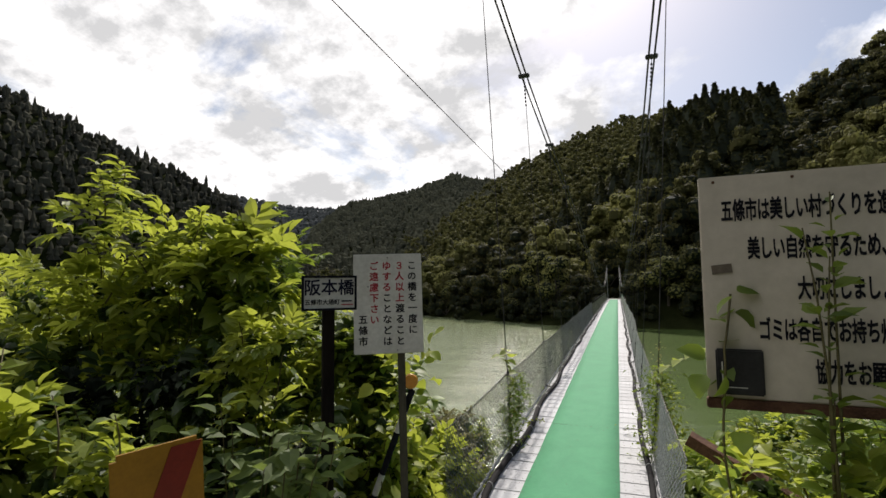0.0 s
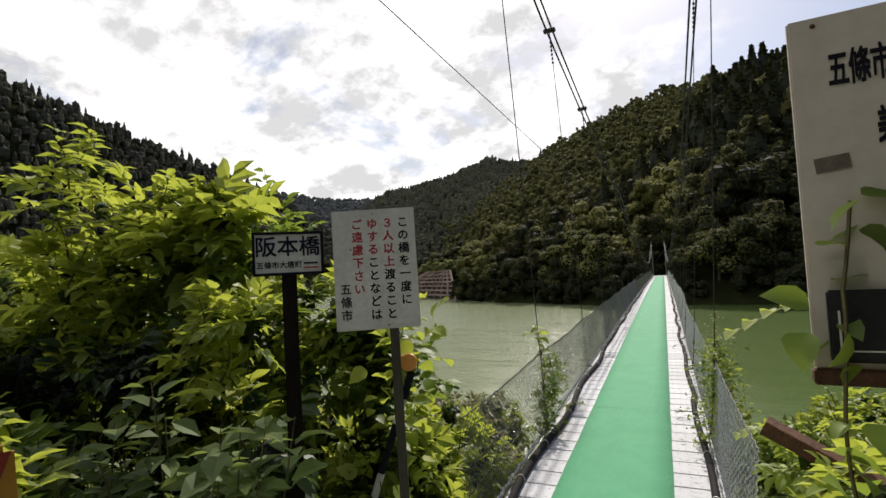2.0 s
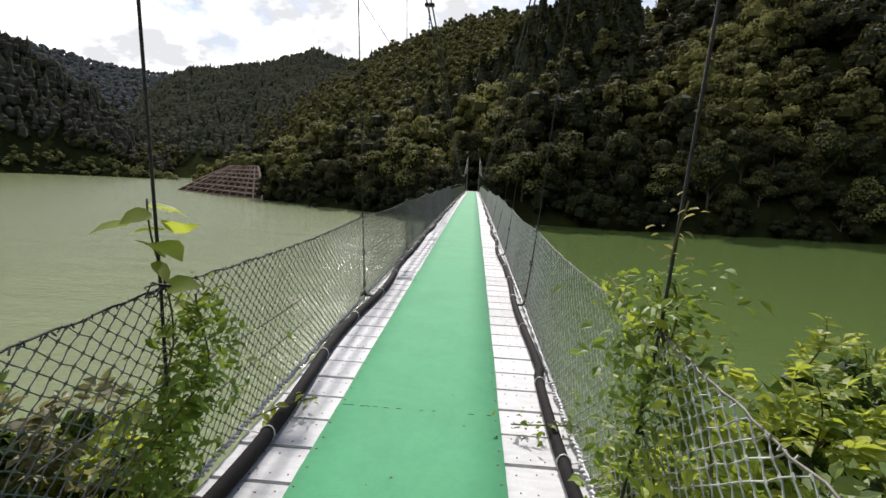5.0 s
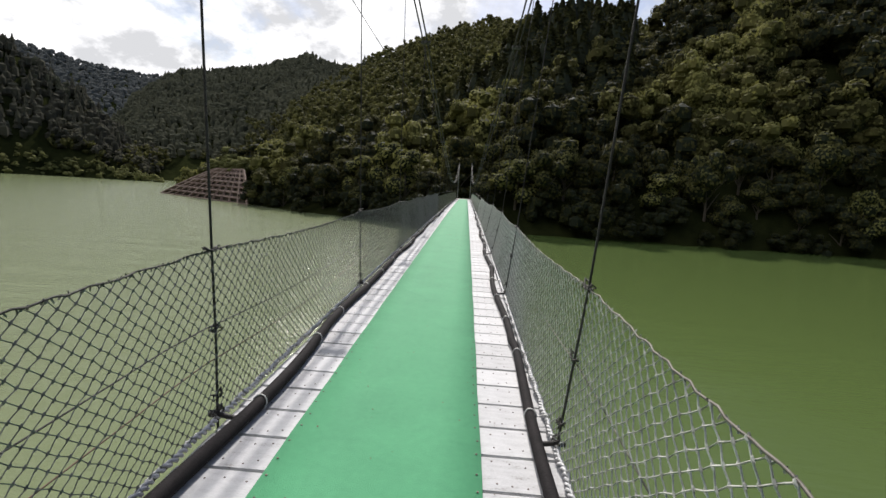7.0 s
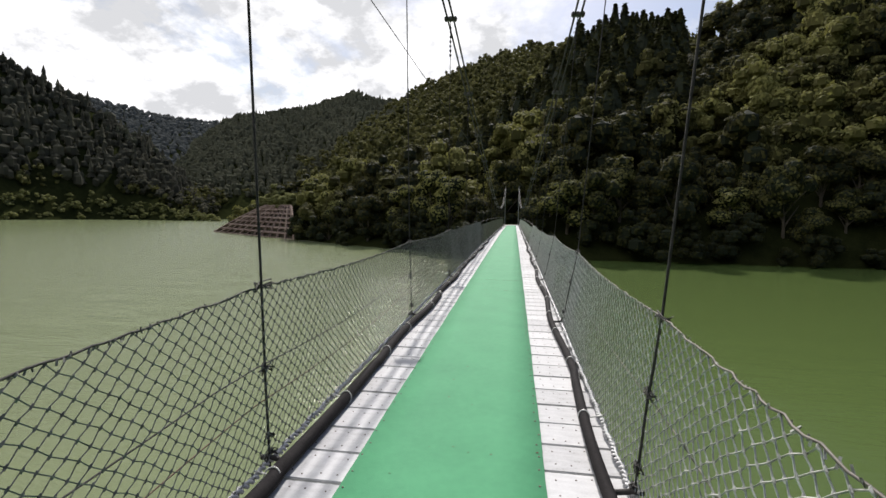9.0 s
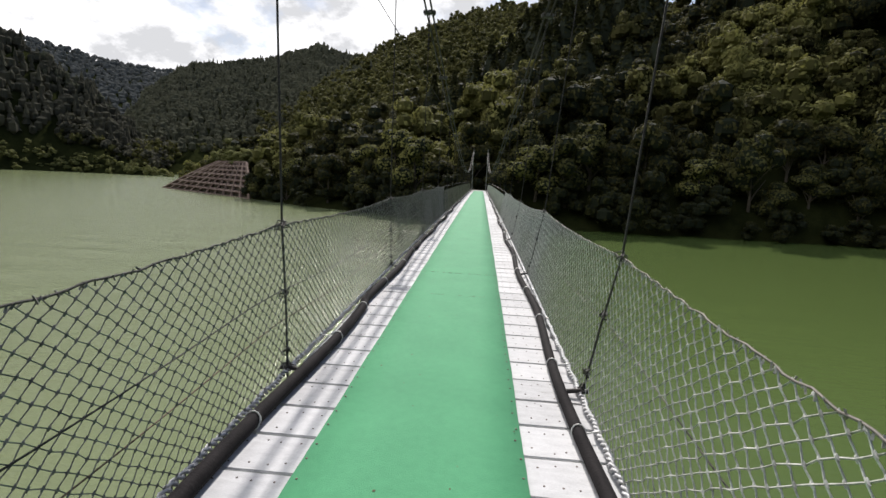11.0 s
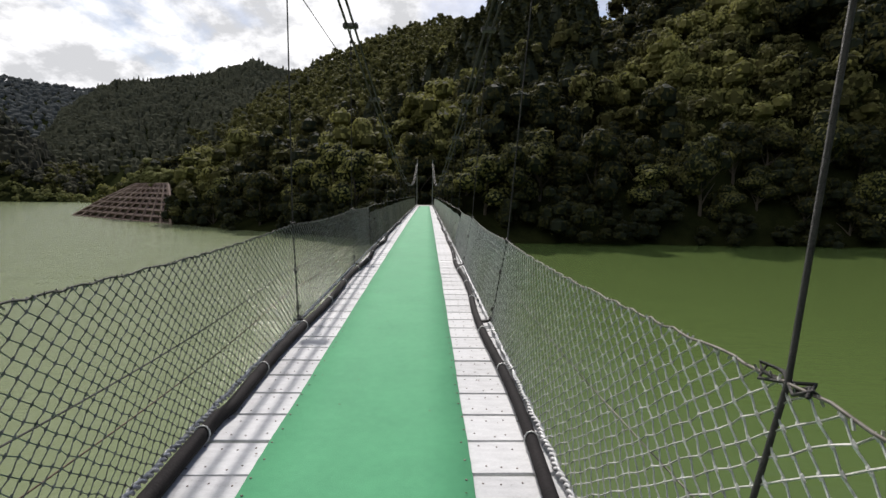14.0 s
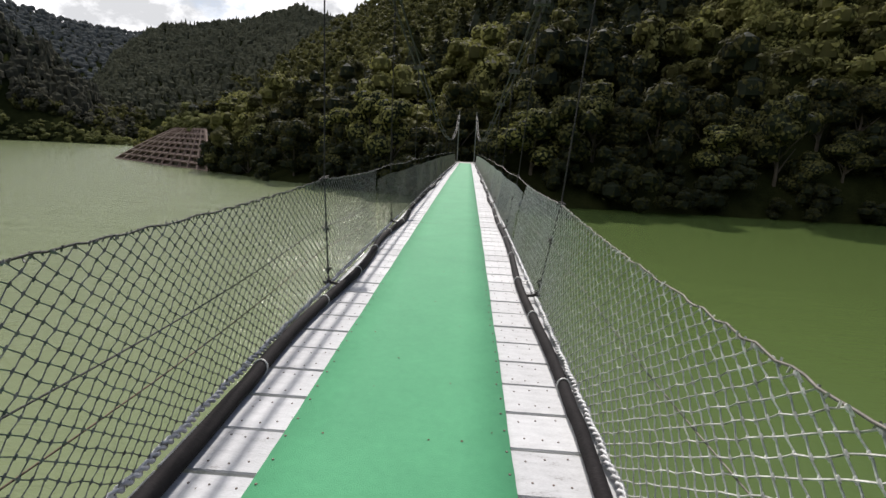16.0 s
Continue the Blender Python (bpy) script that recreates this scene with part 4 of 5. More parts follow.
def broad_crown(seed, leaves, size, lobes=9, inside=(5, 7)):
    """Leaf quads and a dark inside for a crown about 6 m across whose foot is at z = 0."""
    rng = np.random.default_rng(seed)
    cs, rs = [], []
    for k in range(lobes):
        a = rng.uniform(0, 2 * np.pi)
        h = rng.uniform(0.0, 1.0) ** 0.8
        r = 2.1 * math.sqrt(max(0.04, 1 - (h * 1.05 - 0.2) ** 2)) * rng.uniform(0.35, 1.0)
        cs.append((r * math.cos(a), r * math.sin(a), 2.0 + 4.4 * h))
        rs.append(rng.uniform(0.9, 1.55) * (1.15 - 0.35 * h))
    cs, rs = np.array(cs), np.array(rs)
    pick = rng.choice(lobes, leaves, p=rs ** 2 / (rs ** 2).sum())
    way = unit(rng.normal(0, 1, (leaves, 3)) + np.array((0, 0, 0.35)))
    rad = rs[pick, None] * rng.uniform(0.78, 1.12, (leaves, 1))
    pts = cs[pick] + way * rad * np.array((1, 1, 0.8))
    quads = clumps(pts, way + np.array((0, 0, 0.22)), size, rng)
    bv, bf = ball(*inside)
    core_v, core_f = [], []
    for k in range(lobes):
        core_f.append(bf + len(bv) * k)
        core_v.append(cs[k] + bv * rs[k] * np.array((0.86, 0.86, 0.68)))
    return quads, np.concatenate(core_v), np.concatenate(core_f)


def cedar_crown(seed, leaves, size):
    rng = np.random.default_rng(seed)
    h = rng.uniform(0, 1, leaves) ** 0.8
    ang = rng.uniform(0, 2 * np.pi, leaves)
    tier = 0.82 + 0.18 * np.sin(h * 60 + 3 * np.sin(ang * 2))
    r = 2.9 * (1 - h) ** 0.8 * tier * rng.uniform(0.6, 1.05, leaves) + 0.08
    pts = np.stack([r * np.cos(ang), r * np.sin(ang), 1.0 + 12.5 * h], -1)
    nrm = np.stack([np.cos(ang), np.sin(ang), np.full(leaves, 0.9)], -1)
    quads = clumps(pts, nrm, size, rng, 0.5)
    bv, bf = ball(6, 7)
    core = bv * np.array((1.9, 1.9, 5.6)) * np.clip(1.0 - 0.55 * (bv[:, 2:3] + 0.2), 0.15, 1.2) * np.array((1, 1, 0)) + bv * np.array((0, 0, 5.6)) + np.array((0, 0, 6.2))
    return quads, core, bf


BROAD_NEAR = [broad_crown(s, 1500, 0.42, 12, (4, 6)) for s in range(6)]
BROAD_MID = [broad_crown(20 + s, 660, 0.53, 11, (3, 6)) for s in range(6)]
BROAD_FAR = [broad_crown(40 + s, 64, 1.35, 5, (3, 5)) for s in range(5)]
CEDAR_MID = [cedar_crown(60 + s, 420, 0.95) for s in range(4)]


def plantation_crown(seed):
    """A small ragged spire of three drooping tiers, for trees hundreds of metres off."""
    rng = np.random.default_rng(seed)
    q = []
    for z0, z1, r in ((0.5, 4.2, 2.3), (3.0, 6.6, 1.75), (5.4, 8.8, 1.1)):
        for k in range(6):
            a, b = (k + rng.uniform(-0.2, 0.2)) * math.pi / 3, (k + 1.1) * math.pi / 3
            ra, rb = r * rng.uniform(0.8, 1.15), r * rng.uniform(0.8, 1.15)
            q += [(0.12 * math.cos(a), 0.12 * math.sin(a), z1), (ra * math.cos(a), ra * math.sin(a), z0 + rng.uniform(-0.3, 0.3)), (rb * math.cos(b), rb * math.sin(b), z0 + rng.uniform(-0.3, 0.3)), (0.12 * math.cos(b), 0.12 * math.sin(b), z1)]
    bv, bf = ball(2, 4)
    return np.array(q), bv * np.array((1.2, 1.2, 3.5)) + np.array((0, 0, 4.0)), bf


def dome_crown(seed):
    """A low lumpy crown of a few dozen faces, for trees hundreds of metres off."""
    rng = np.random.default_rng(seed)
    v, f = ball(3, 6)
    lump = 1 + 0.16 * np.sin(v[:, 0:1] * 5 + seed) * np.cos(v[:, 1:2] * 4 + v[:, 2:3] * 5) + rng.normal(0, 0.14, (len(v), 1))
    v = v * lump * np.array((2.3, 2.3, 3.0)) + np.array((0, 0, 3.2))
    bv, bf = ball(2, 4)
    return v[f].reshape(-1, 3), bv * np.array((0.6, 0.6, 2.0)) + np.array((0, 0, 2.0)), bf


PLANTATION = [plantation_crown(100 + s) for s in range(5)]
DOME = [dome_crown(120 + s) for s in range(5)]


class Woods:
    """Gathers many crowns into one mesh."""

    def __init__(self):
        self.leaf, self.core, self.core_faces, self.n = [], [], [], 0

    def add(self, crown, x, y, z, scale, tall, turn):
        q, cv, cf = crown
        c, s = math.cos(turn), math.sin(turn)
        m = np.array(((c, s, 0), (-s, c, 0), (0, 0, 1))) * np.array((scale, scale, scale * tall))
        at = np.array((x, y, z))
        self.leaf.append(q @ m + at)
        self.core.append(cv @ m + at)
        self.core_faces.append(cf + self.n)
        self.n += len(cv)

    def done(self, name, mat, label, core=None):
        lv = np.concatenate(self.leaf)
        cv = np.concatenate(self.core)
        cf = np.concatenate(self.core_faces)
        lf = np.arange(len(lv)).reshape(-1, 4)
        v = np.concatenate([lv, cv])
        # with no core colour given, the inside is painted as near-black shade
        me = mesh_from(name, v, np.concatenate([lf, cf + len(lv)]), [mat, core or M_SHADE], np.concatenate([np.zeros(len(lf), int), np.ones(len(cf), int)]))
        return tagged(new(name, me), label, "woods", kind="stuff")


def scatter(az0, az1, d0, d1, gap, seed):
    rng = np.random.default_rng(seed)
    d = d0
    while d < d1:
        step = math.degrees(gap / d)
        for a in np.arange(az0, az1, step):
            aa = math.radians(a + rng.uniform(-0.45, 0.45) * step)
            dd = d + rng.uniform(-0.45, 0.45) * gap
            yield CENTRE[0] + dd * math.sin(aa), CENTRE[1] + dd * math.cos(aa), math.degrees(aa), dd, rng
        d += gap


def in_revetment(x, y):
    return -72 < x < -45 and 101 < y < 121 and (y - 103) < (-x - 45.5) * 0.8 + 9.5


def near_tree_models():
    out = []
    for k, crown in enumerate(BROAD_NEAR):
        t = tagged(new("tree"), "leafy broadleaved tree on the far lake shore, sunlit on top", "tree", "trees along the far shore")
        q, cv, cf = crown
        lf = np.arange(len(q)).reshape(-1, 4)
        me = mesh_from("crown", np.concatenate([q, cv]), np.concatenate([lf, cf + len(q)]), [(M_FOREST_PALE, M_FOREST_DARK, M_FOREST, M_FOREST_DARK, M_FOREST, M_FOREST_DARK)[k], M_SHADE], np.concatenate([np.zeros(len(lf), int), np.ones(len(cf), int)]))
        piece("crown", me, t)
        rnd = random.Random(k)
        limbs = [[(0, 0, -1.2), (0.05, 0.02, 1.0), (0.1 * rnd.uniform(-1, 1), 0.1, 3.0), (0.2, -0.1, 5.0)]]
        v1, f1 = sweep(limbs, [0.22, 0.17, 0.12, 0.04], 6)
        more = []
        for a in range(5):
            w = a * 1.26 + rnd.uniform(-0.3, 0.3)
            more.append([(0, 0, 1.0 + 0.3 * a), (0.8 * math.cos(w), 0.8 * math.sin(w), 2.0 + 0.3 * a), (1.8 * math.cos(w), 1.8 * math.sin(w), 3.0 + 0.3 * a)])
        v2, f2 = sweep(more, [0.10, 0.07, 0.03], 5)
        piece("trunk", mesh_from("trunk", np.concatenate([v1, v2]), np.concatenate([f1, f2 + len(v1)]), [M_BARK], smooth=True), t)
        out.append(t)
    return out


def is_cedar(az, d, z):
    return (0 < az < 17.5 and d > 112 + 8 * math.sin(az * 1.7)) or (-9 < az < 1.5 and d > 112 and math.sin(az * 3.1) > 0.1 and d < 150)


def build_woods():
    models = near_tree_models()
    broad, pale, dark, cedar = Woods(), Woods(), Woods(), Woods()
    for x, y, az, d, rng in scatter(-30, 58, 70, 185, 5.2, 1):
        z = float(rough_land(x, y))
        shore = float(table(az, SHORE))
        crest = float(table(az, RIDGES[0][1]))
        if d < shore + 0.8 or d > crest + 14 or in_revetment(x, y) or (abs(x) < 3.2 and y < 73):
            continue
        if -4.6 < az < -3.2 and 88 < d < 128:
            continue
        turn, tall = rng.uniform(0, 6.28), rng.uniform(0.8, 1.25)
        k = int(rng.integers(0, 1000))
        if d < shore + 11 and -22 < az < 44:
            i = k % len(models)
            low = d < shore + 4
            m = pose(x, y, z - (1.4 if low else 0.5), 0, 0, math.degrees(turn))
            s = rng.uniform(0.8, 1.15) if low else rng.uniform(0.95, 1.45)
            t = copy_thing(models[i], m)
            t.scale = (s, s, s * tall)
        elif is_cedar(az, d, z) and k % 4:
            continue
        else:
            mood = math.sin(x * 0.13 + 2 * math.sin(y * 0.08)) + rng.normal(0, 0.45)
            # the sun on a spur half-way up is put into paler leaves, duller above
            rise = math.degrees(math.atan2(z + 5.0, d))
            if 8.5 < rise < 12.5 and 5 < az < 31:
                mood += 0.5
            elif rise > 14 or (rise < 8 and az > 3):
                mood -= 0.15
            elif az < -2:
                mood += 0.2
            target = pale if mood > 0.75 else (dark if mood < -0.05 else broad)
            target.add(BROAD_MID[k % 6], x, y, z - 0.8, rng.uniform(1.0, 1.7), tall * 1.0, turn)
    for x, y, az, d, rng in scatter(-9, 18, 108, 178, 4.3, 11):
        z = float(rough_land(x, y))
        if is_cedar(az, d, z) and d < float(table(az, SHORE_HILL_CREST)) + 12:
            cedar.add(CEDAR_MID[int(rng.integers(0, 4))], x, y, z - 0.5, rng.uniform(1.1, 1.6), rng.uniform(0.5, 0.8), rng.uniform(0, 6))
    # the waterline's deep shade is put into this thicket's dark leaf colour
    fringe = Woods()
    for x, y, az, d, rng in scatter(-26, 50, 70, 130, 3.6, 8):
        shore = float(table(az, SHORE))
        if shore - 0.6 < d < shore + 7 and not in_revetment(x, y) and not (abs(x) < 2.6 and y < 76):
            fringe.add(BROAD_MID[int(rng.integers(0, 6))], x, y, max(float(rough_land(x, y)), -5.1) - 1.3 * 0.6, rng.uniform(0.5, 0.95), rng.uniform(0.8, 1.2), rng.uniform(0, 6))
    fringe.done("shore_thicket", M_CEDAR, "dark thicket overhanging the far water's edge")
    # the models themselves stand in the wood too
    for i, (t, az) in enumerate(zip(models, (-20, -12, 6, 14, 24, 34))):
        d = float(table(az, SHORE)) + 8
        x, y = CENTRE[0] + d * math.sin(radians(az)), CENTRE[1] + d * math.cos(radians(az))
        t.matrix_basis = pose(x, y, float(rough_land(x, y)) - 0.5, 0, 0, 40 * i)
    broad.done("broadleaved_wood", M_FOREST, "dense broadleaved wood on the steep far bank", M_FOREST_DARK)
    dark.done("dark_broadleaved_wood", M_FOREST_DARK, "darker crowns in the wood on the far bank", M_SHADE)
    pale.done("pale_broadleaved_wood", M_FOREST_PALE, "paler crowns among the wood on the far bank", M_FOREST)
    cedar.done("cedar_stand", M_CEDAR, "dark pointed cedars along the near ridge")

    back, conifers, left, distant = Woods(), Woods(), Woods(), Woods()
    for x, y, az, d, rng in scatter(-24, 24, 150, 450, 6.2, 2):
        if az > 4 and d < 185:
            continue
        if d > float(table(az, RIDGES[1][1])) + 12:
            continue
        z = float(rough_land(x, y))
        if z < 0 or (az > 6 and d < 330):
            continue
        # thinner in the fold behind the shore hill
        if math.degrees(math.atan2(z + 8, d)) < float(table(az, SHORE_HILL_RISE)) - 2 and rng.random() < 0.7:
            continue
        k = int(rng.integers(0, 1000))
        back.add(BROAD_FAR[k % 5], x, y, z - 2, rng.uniform(0.95, 1.55), rng.uniform(0.85, 1.3), rng.uniform(0, 6))
    for x, y, az, d, rng in scatter(-42, -11, 330, 690, 4.3, 3):
        z = float(rough_land(x, y))
        if z < 0 or d > float(table(az, RIDGES[2][1])) + 15:
            continue
        k = int(rng.integers(0, 1000))
        if z < 14 and rng.random() < 0.3:
            back.add(BROAD_FAR[k % 5], x, y, z - 2, rng.uniform(0.7, 1.1), rng.uniform(0.8, 1.2), rng.uniform(0, 6))
        else:
            conifers.add((PLANTATION if rng.random() < 0.15 else DOME)[k % 5], x, y, z - 0.6, rng.uniform(0.7, 1.05), rng.uniform(0.8, 1.2), rng.uniform(0, 6))
    for x, y, az, d, rng in scatter(-84, -32.5, 250, 352, 3.6, 4):
        z = float(rough_land(x, y))
        if z < -3 or d < float(table(az, SHORE)) + 14 or d > float(table(az, RIDGES[4][1])) + 8:
            continue
        k = int(rng.integers(0, 1000))
        if z < 9 + 5 * math.sin(az * 0.9):
            (back if rng.random() < 0.45 else left).add(BROAD_FAR[k % 5], x, y, z - 1.5, rng.uniform(0.8, 1.3), rng.uniform(0.85, 1.25), rng.uniform(0, 6))
        else:
            left.add((PLANTATION if rng.random() < 0.25 else DOME)[k % 5], x, y, z - 0.8, rng.uniform(0.65, 1.05) * (1.3 if rng.random() < 0.01 else 1.0), rng.uniform(0.85, 1.25), rng.uniform(0, 6))
    for x, y, az, d, rng in scatter(-50, -27, 760, 1262, 11, 5):
        z = float(rough_land(x, y))
        if z > 8:
            distant.add(DOME[int(rng.integers(0, 5))], x, y, z - 2.5, rng.uniform(1.7, 2.6), 0.7, rng.uniform(0, 6))
    back.done("hillside_wood", M_FOREST, "broadleaved wood on the hills behind", M_FOREST)
    left.done("left_hill_wood", M_LEFT_HILL, "dark wood on the steep hill across the lake, greyed for haze", M_LEFT_HILL)
    tagged(distant.done("distant_ridge_wood", M_DISTANT, "wooded ridge far up the valley, haze mixed into its colour", M_DISTANT), kind="stuff")
    conifers.done("far_wood", M_FAR, "dark mixed wood on the far hills, paled for haze", M_FAR)
    # light green scrub along the far left shore
    scrub = Woods()
    for x, y, az, d, rng in scatter(-66, -32.4, 245, 300, 3.7, 6):
        shore = float(table(az, SHORE))
        if shore - 1 < d < shore + 10:
            k = int(rng.integers(0, 1000))
            scrub.add(BROAD_FAR[k % 5], x, y, max(float(rough_land(x, y)), -5.2) - 0.6, rng.uniform(0.55, 0.95), rng.uniform(0.6, 0.9), rng.uniform(0, 6))
    for x, y, az, d, rng in scatter(-4.6, -3.2, 86, 128, 2.6, 7):
        scrub.add(BROAD_MID[int(rng.integers(0, 6))], x, y, float(rough_land(x, y)) - 0.7, 0.32, 0.7, rng.uniform(0, 6))
    for k in range(40):
        rng = np.random.default_rng(900 + k)
        u = rng.uniform(0, 1)
        x, y = -51.5 - 12 * u + rng.uniform(-2, 1), 115.5 + 7 * u + rng.uniform(0, 2)
        scrub.add(BROAD_MID[k % 6], x, y, 1.2 + rng.uniform(-0.5, 0.3), rng.uniform(0.3, 0.75), 0.8, rng.uniform(0, 6))
    scrub.add(BROAD_MID[2], -58.5, 122.0, 1.6, 1.0, 0.85, 0.7)
    for x, y, az, d, rng in scatter(-125, -70, 25, 105, 3.4, 9):
        z = float(rough_land(x, y))
        if -4.6 < z and math.hypot((x + 60) / 15, (y - 2) / 13) < 2.2:
            scrub.add(BROAD_FAR[int(rng.integers(0, 5))], x, y, z - 0.6, rng.uniform(0.38, 0.6), rng.uniform(0.6, 0.9), rng.uniform(0, 6))
    scrub.done("shore_scrub", M_SCRUB, "light green scrub along the water's edge", M_SCRUB)


build_woods()


# ---- plants round the bridge head ----
LEAF_U = np.array([(0, 0, 0), (-0.34, 0.28, 0.10), (-0.36, 0.58, 0.08), (0, 0.34, 0.0), (0, 0.66, -0.03), (0, 1.0, -0.14), (0.36, 0.58, 0.08), (0.34, 0.28, 0.10)])
LEAF_TRI = np.array([(0, 3, 1), (4, 5, 2), (0, 7, 3), (4, 6, 5)])
LEAF_QUAD = np.array([(1, 3, 4, 2), (3, 7, 6, 4)])


FINE_U = np.array([(0, 0.03, 0.02), (-0.24, 0.10, 0.07), (-0.37, 0.32, 0.10), (-0.29, 0.66, 0.05), (0, 0.16, 0.0), (0, 0.40, 0.0), (0, 0.70, -0.04), (0, 1.0, -0.16), (0.29, 0.66, 0.05), (0.37, 0.32, 0.10), (0.24, 0.10, 0.07)])
FINE_TRI = np.array([(0, 4, 1), (3, 6, 7), (0, 10, 4), (8, 7, 6)])
FINE_QUAD = np.array([(1, 4, 5, 2), (2, 5, 6, 3), (4, 10, 9, 5), (5, 9, 8, 6)])


def leaves_mesh(name, base, way, normal, length, width, mat):
    """Folded, drooping leaves with a pointed tip: base points, directions and upper sides."""
    n = len(base)
    way = unit(way)
    side = unit(np.cross(way, normal))
    nrm = np.cross(side, way)
    L, W = length[:, None, None], (length * width)[:, None, None]
    fine = width > 0.58
    shape, tri, quad = (FINE_U, FINE_TRI, FINE_QUAD) if fine else (LEAF_U, LEAF_TRI, LEAF_QUAD)
    t = shape[None]
    v = base[:, None] + way[:, None] * t[..., 1:2] * L + side[:, None] * t[..., 0:1] * W * 1.35 + nrm[:, None] * t[..., 2:3] * L
    off = (np.arange(n) * len(shape))[:, None, None]
    return mesh_from(name, v.reshape(-1, 3), [(tri[None] + off).reshape(-1, 3), (quad[None] + off).reshape(-1, 4)], [mat], smooth=fine)


def weed(name, x, y, foot, rx, ry, top, stems, per_stem, leaf, width, mat, seed, label, spire=0.0, droop=0.0):
    """A tall plant of a few bent stems with leaves along the outer part of each."""
    rng = np.random.default_rng(seed)
    thing = tagged(new(name), label, "weed")
    paths, P, D, N = [], [], [], []
    for k in range(stems):
        a = rng.uniform(0, 2 * np.pi)
        q = math.sqrt(rng.uniform(0, 1))
        tip = np.array((x + rx * q * math.cos(a), y + ry * q * math.sin(a), 0.0))
        h = (top - foot) * (1 - 0.3 * q ** 2) * rng.uniform(0.6, 1.0)
        if rng.random() < spire:
            h = (top - foot) * rng.uniform(0.92, 1.05)
        tip[2] = foot + h
        root = np.array((x + 0.45 * rx * q * math.cos(a), y + 0.45 * ry * q * math.sin(a), foot - 0.15))
        mid = root * 0.45 + tip * 0.55 + np.array((0, 0, 0.22 * h)) + rng.normal(0, 0.04, 3)
        tt = np.linspace(0, 1, 7)[:, None]
        paths.append(root * (1 - tt) ** 2 + 2 * mid * tt * (1 - tt) + tip * tt ** 2)
        u = np.sort(rng.uniform(0.3, 1.0, per_stem))[:, None]
        base = root * (1 - u) ** 2 + 2 * mid * u * (1 - u) + tip * u ** 2
        tang = unit(2 * (mid - root) * (1 - u) + 2 * (tip - mid) * u)
        spin = np.arange(per_stem) * 2.4 + rng.uniform(0, 6.28)
        out = np.stack([np.cos(spin), np.sin(spin), rng.uniform(-0.25, 0.35, per_stem) - droop], -1)
        P.append(base + out * leaf * 0.18)
        D.append(out + tang * 0.45 + rng.normal(0, 0.18, (per_stem, 3)))
        N.append(np.array((0, 0.15, 1.0)) + rng.normal(0, 0.35, (per_stem, 3)))
    P, D, N = np.concatenate(P), np.concatenate(D), np.concatenate(N)
    piece("foliage", leaves_mesh("foliage", P, D, N, leaf * rng.uniform(0.5, 1.25, len(P)), width, mat), thing)
    for pth in paths:
        v, f = sweep([pth], np.linspace(0.008, 0.0025, 7), 4)
        piece("stem", mesh_from("stem", v, f, [M_STEM]), thing)
    return thing


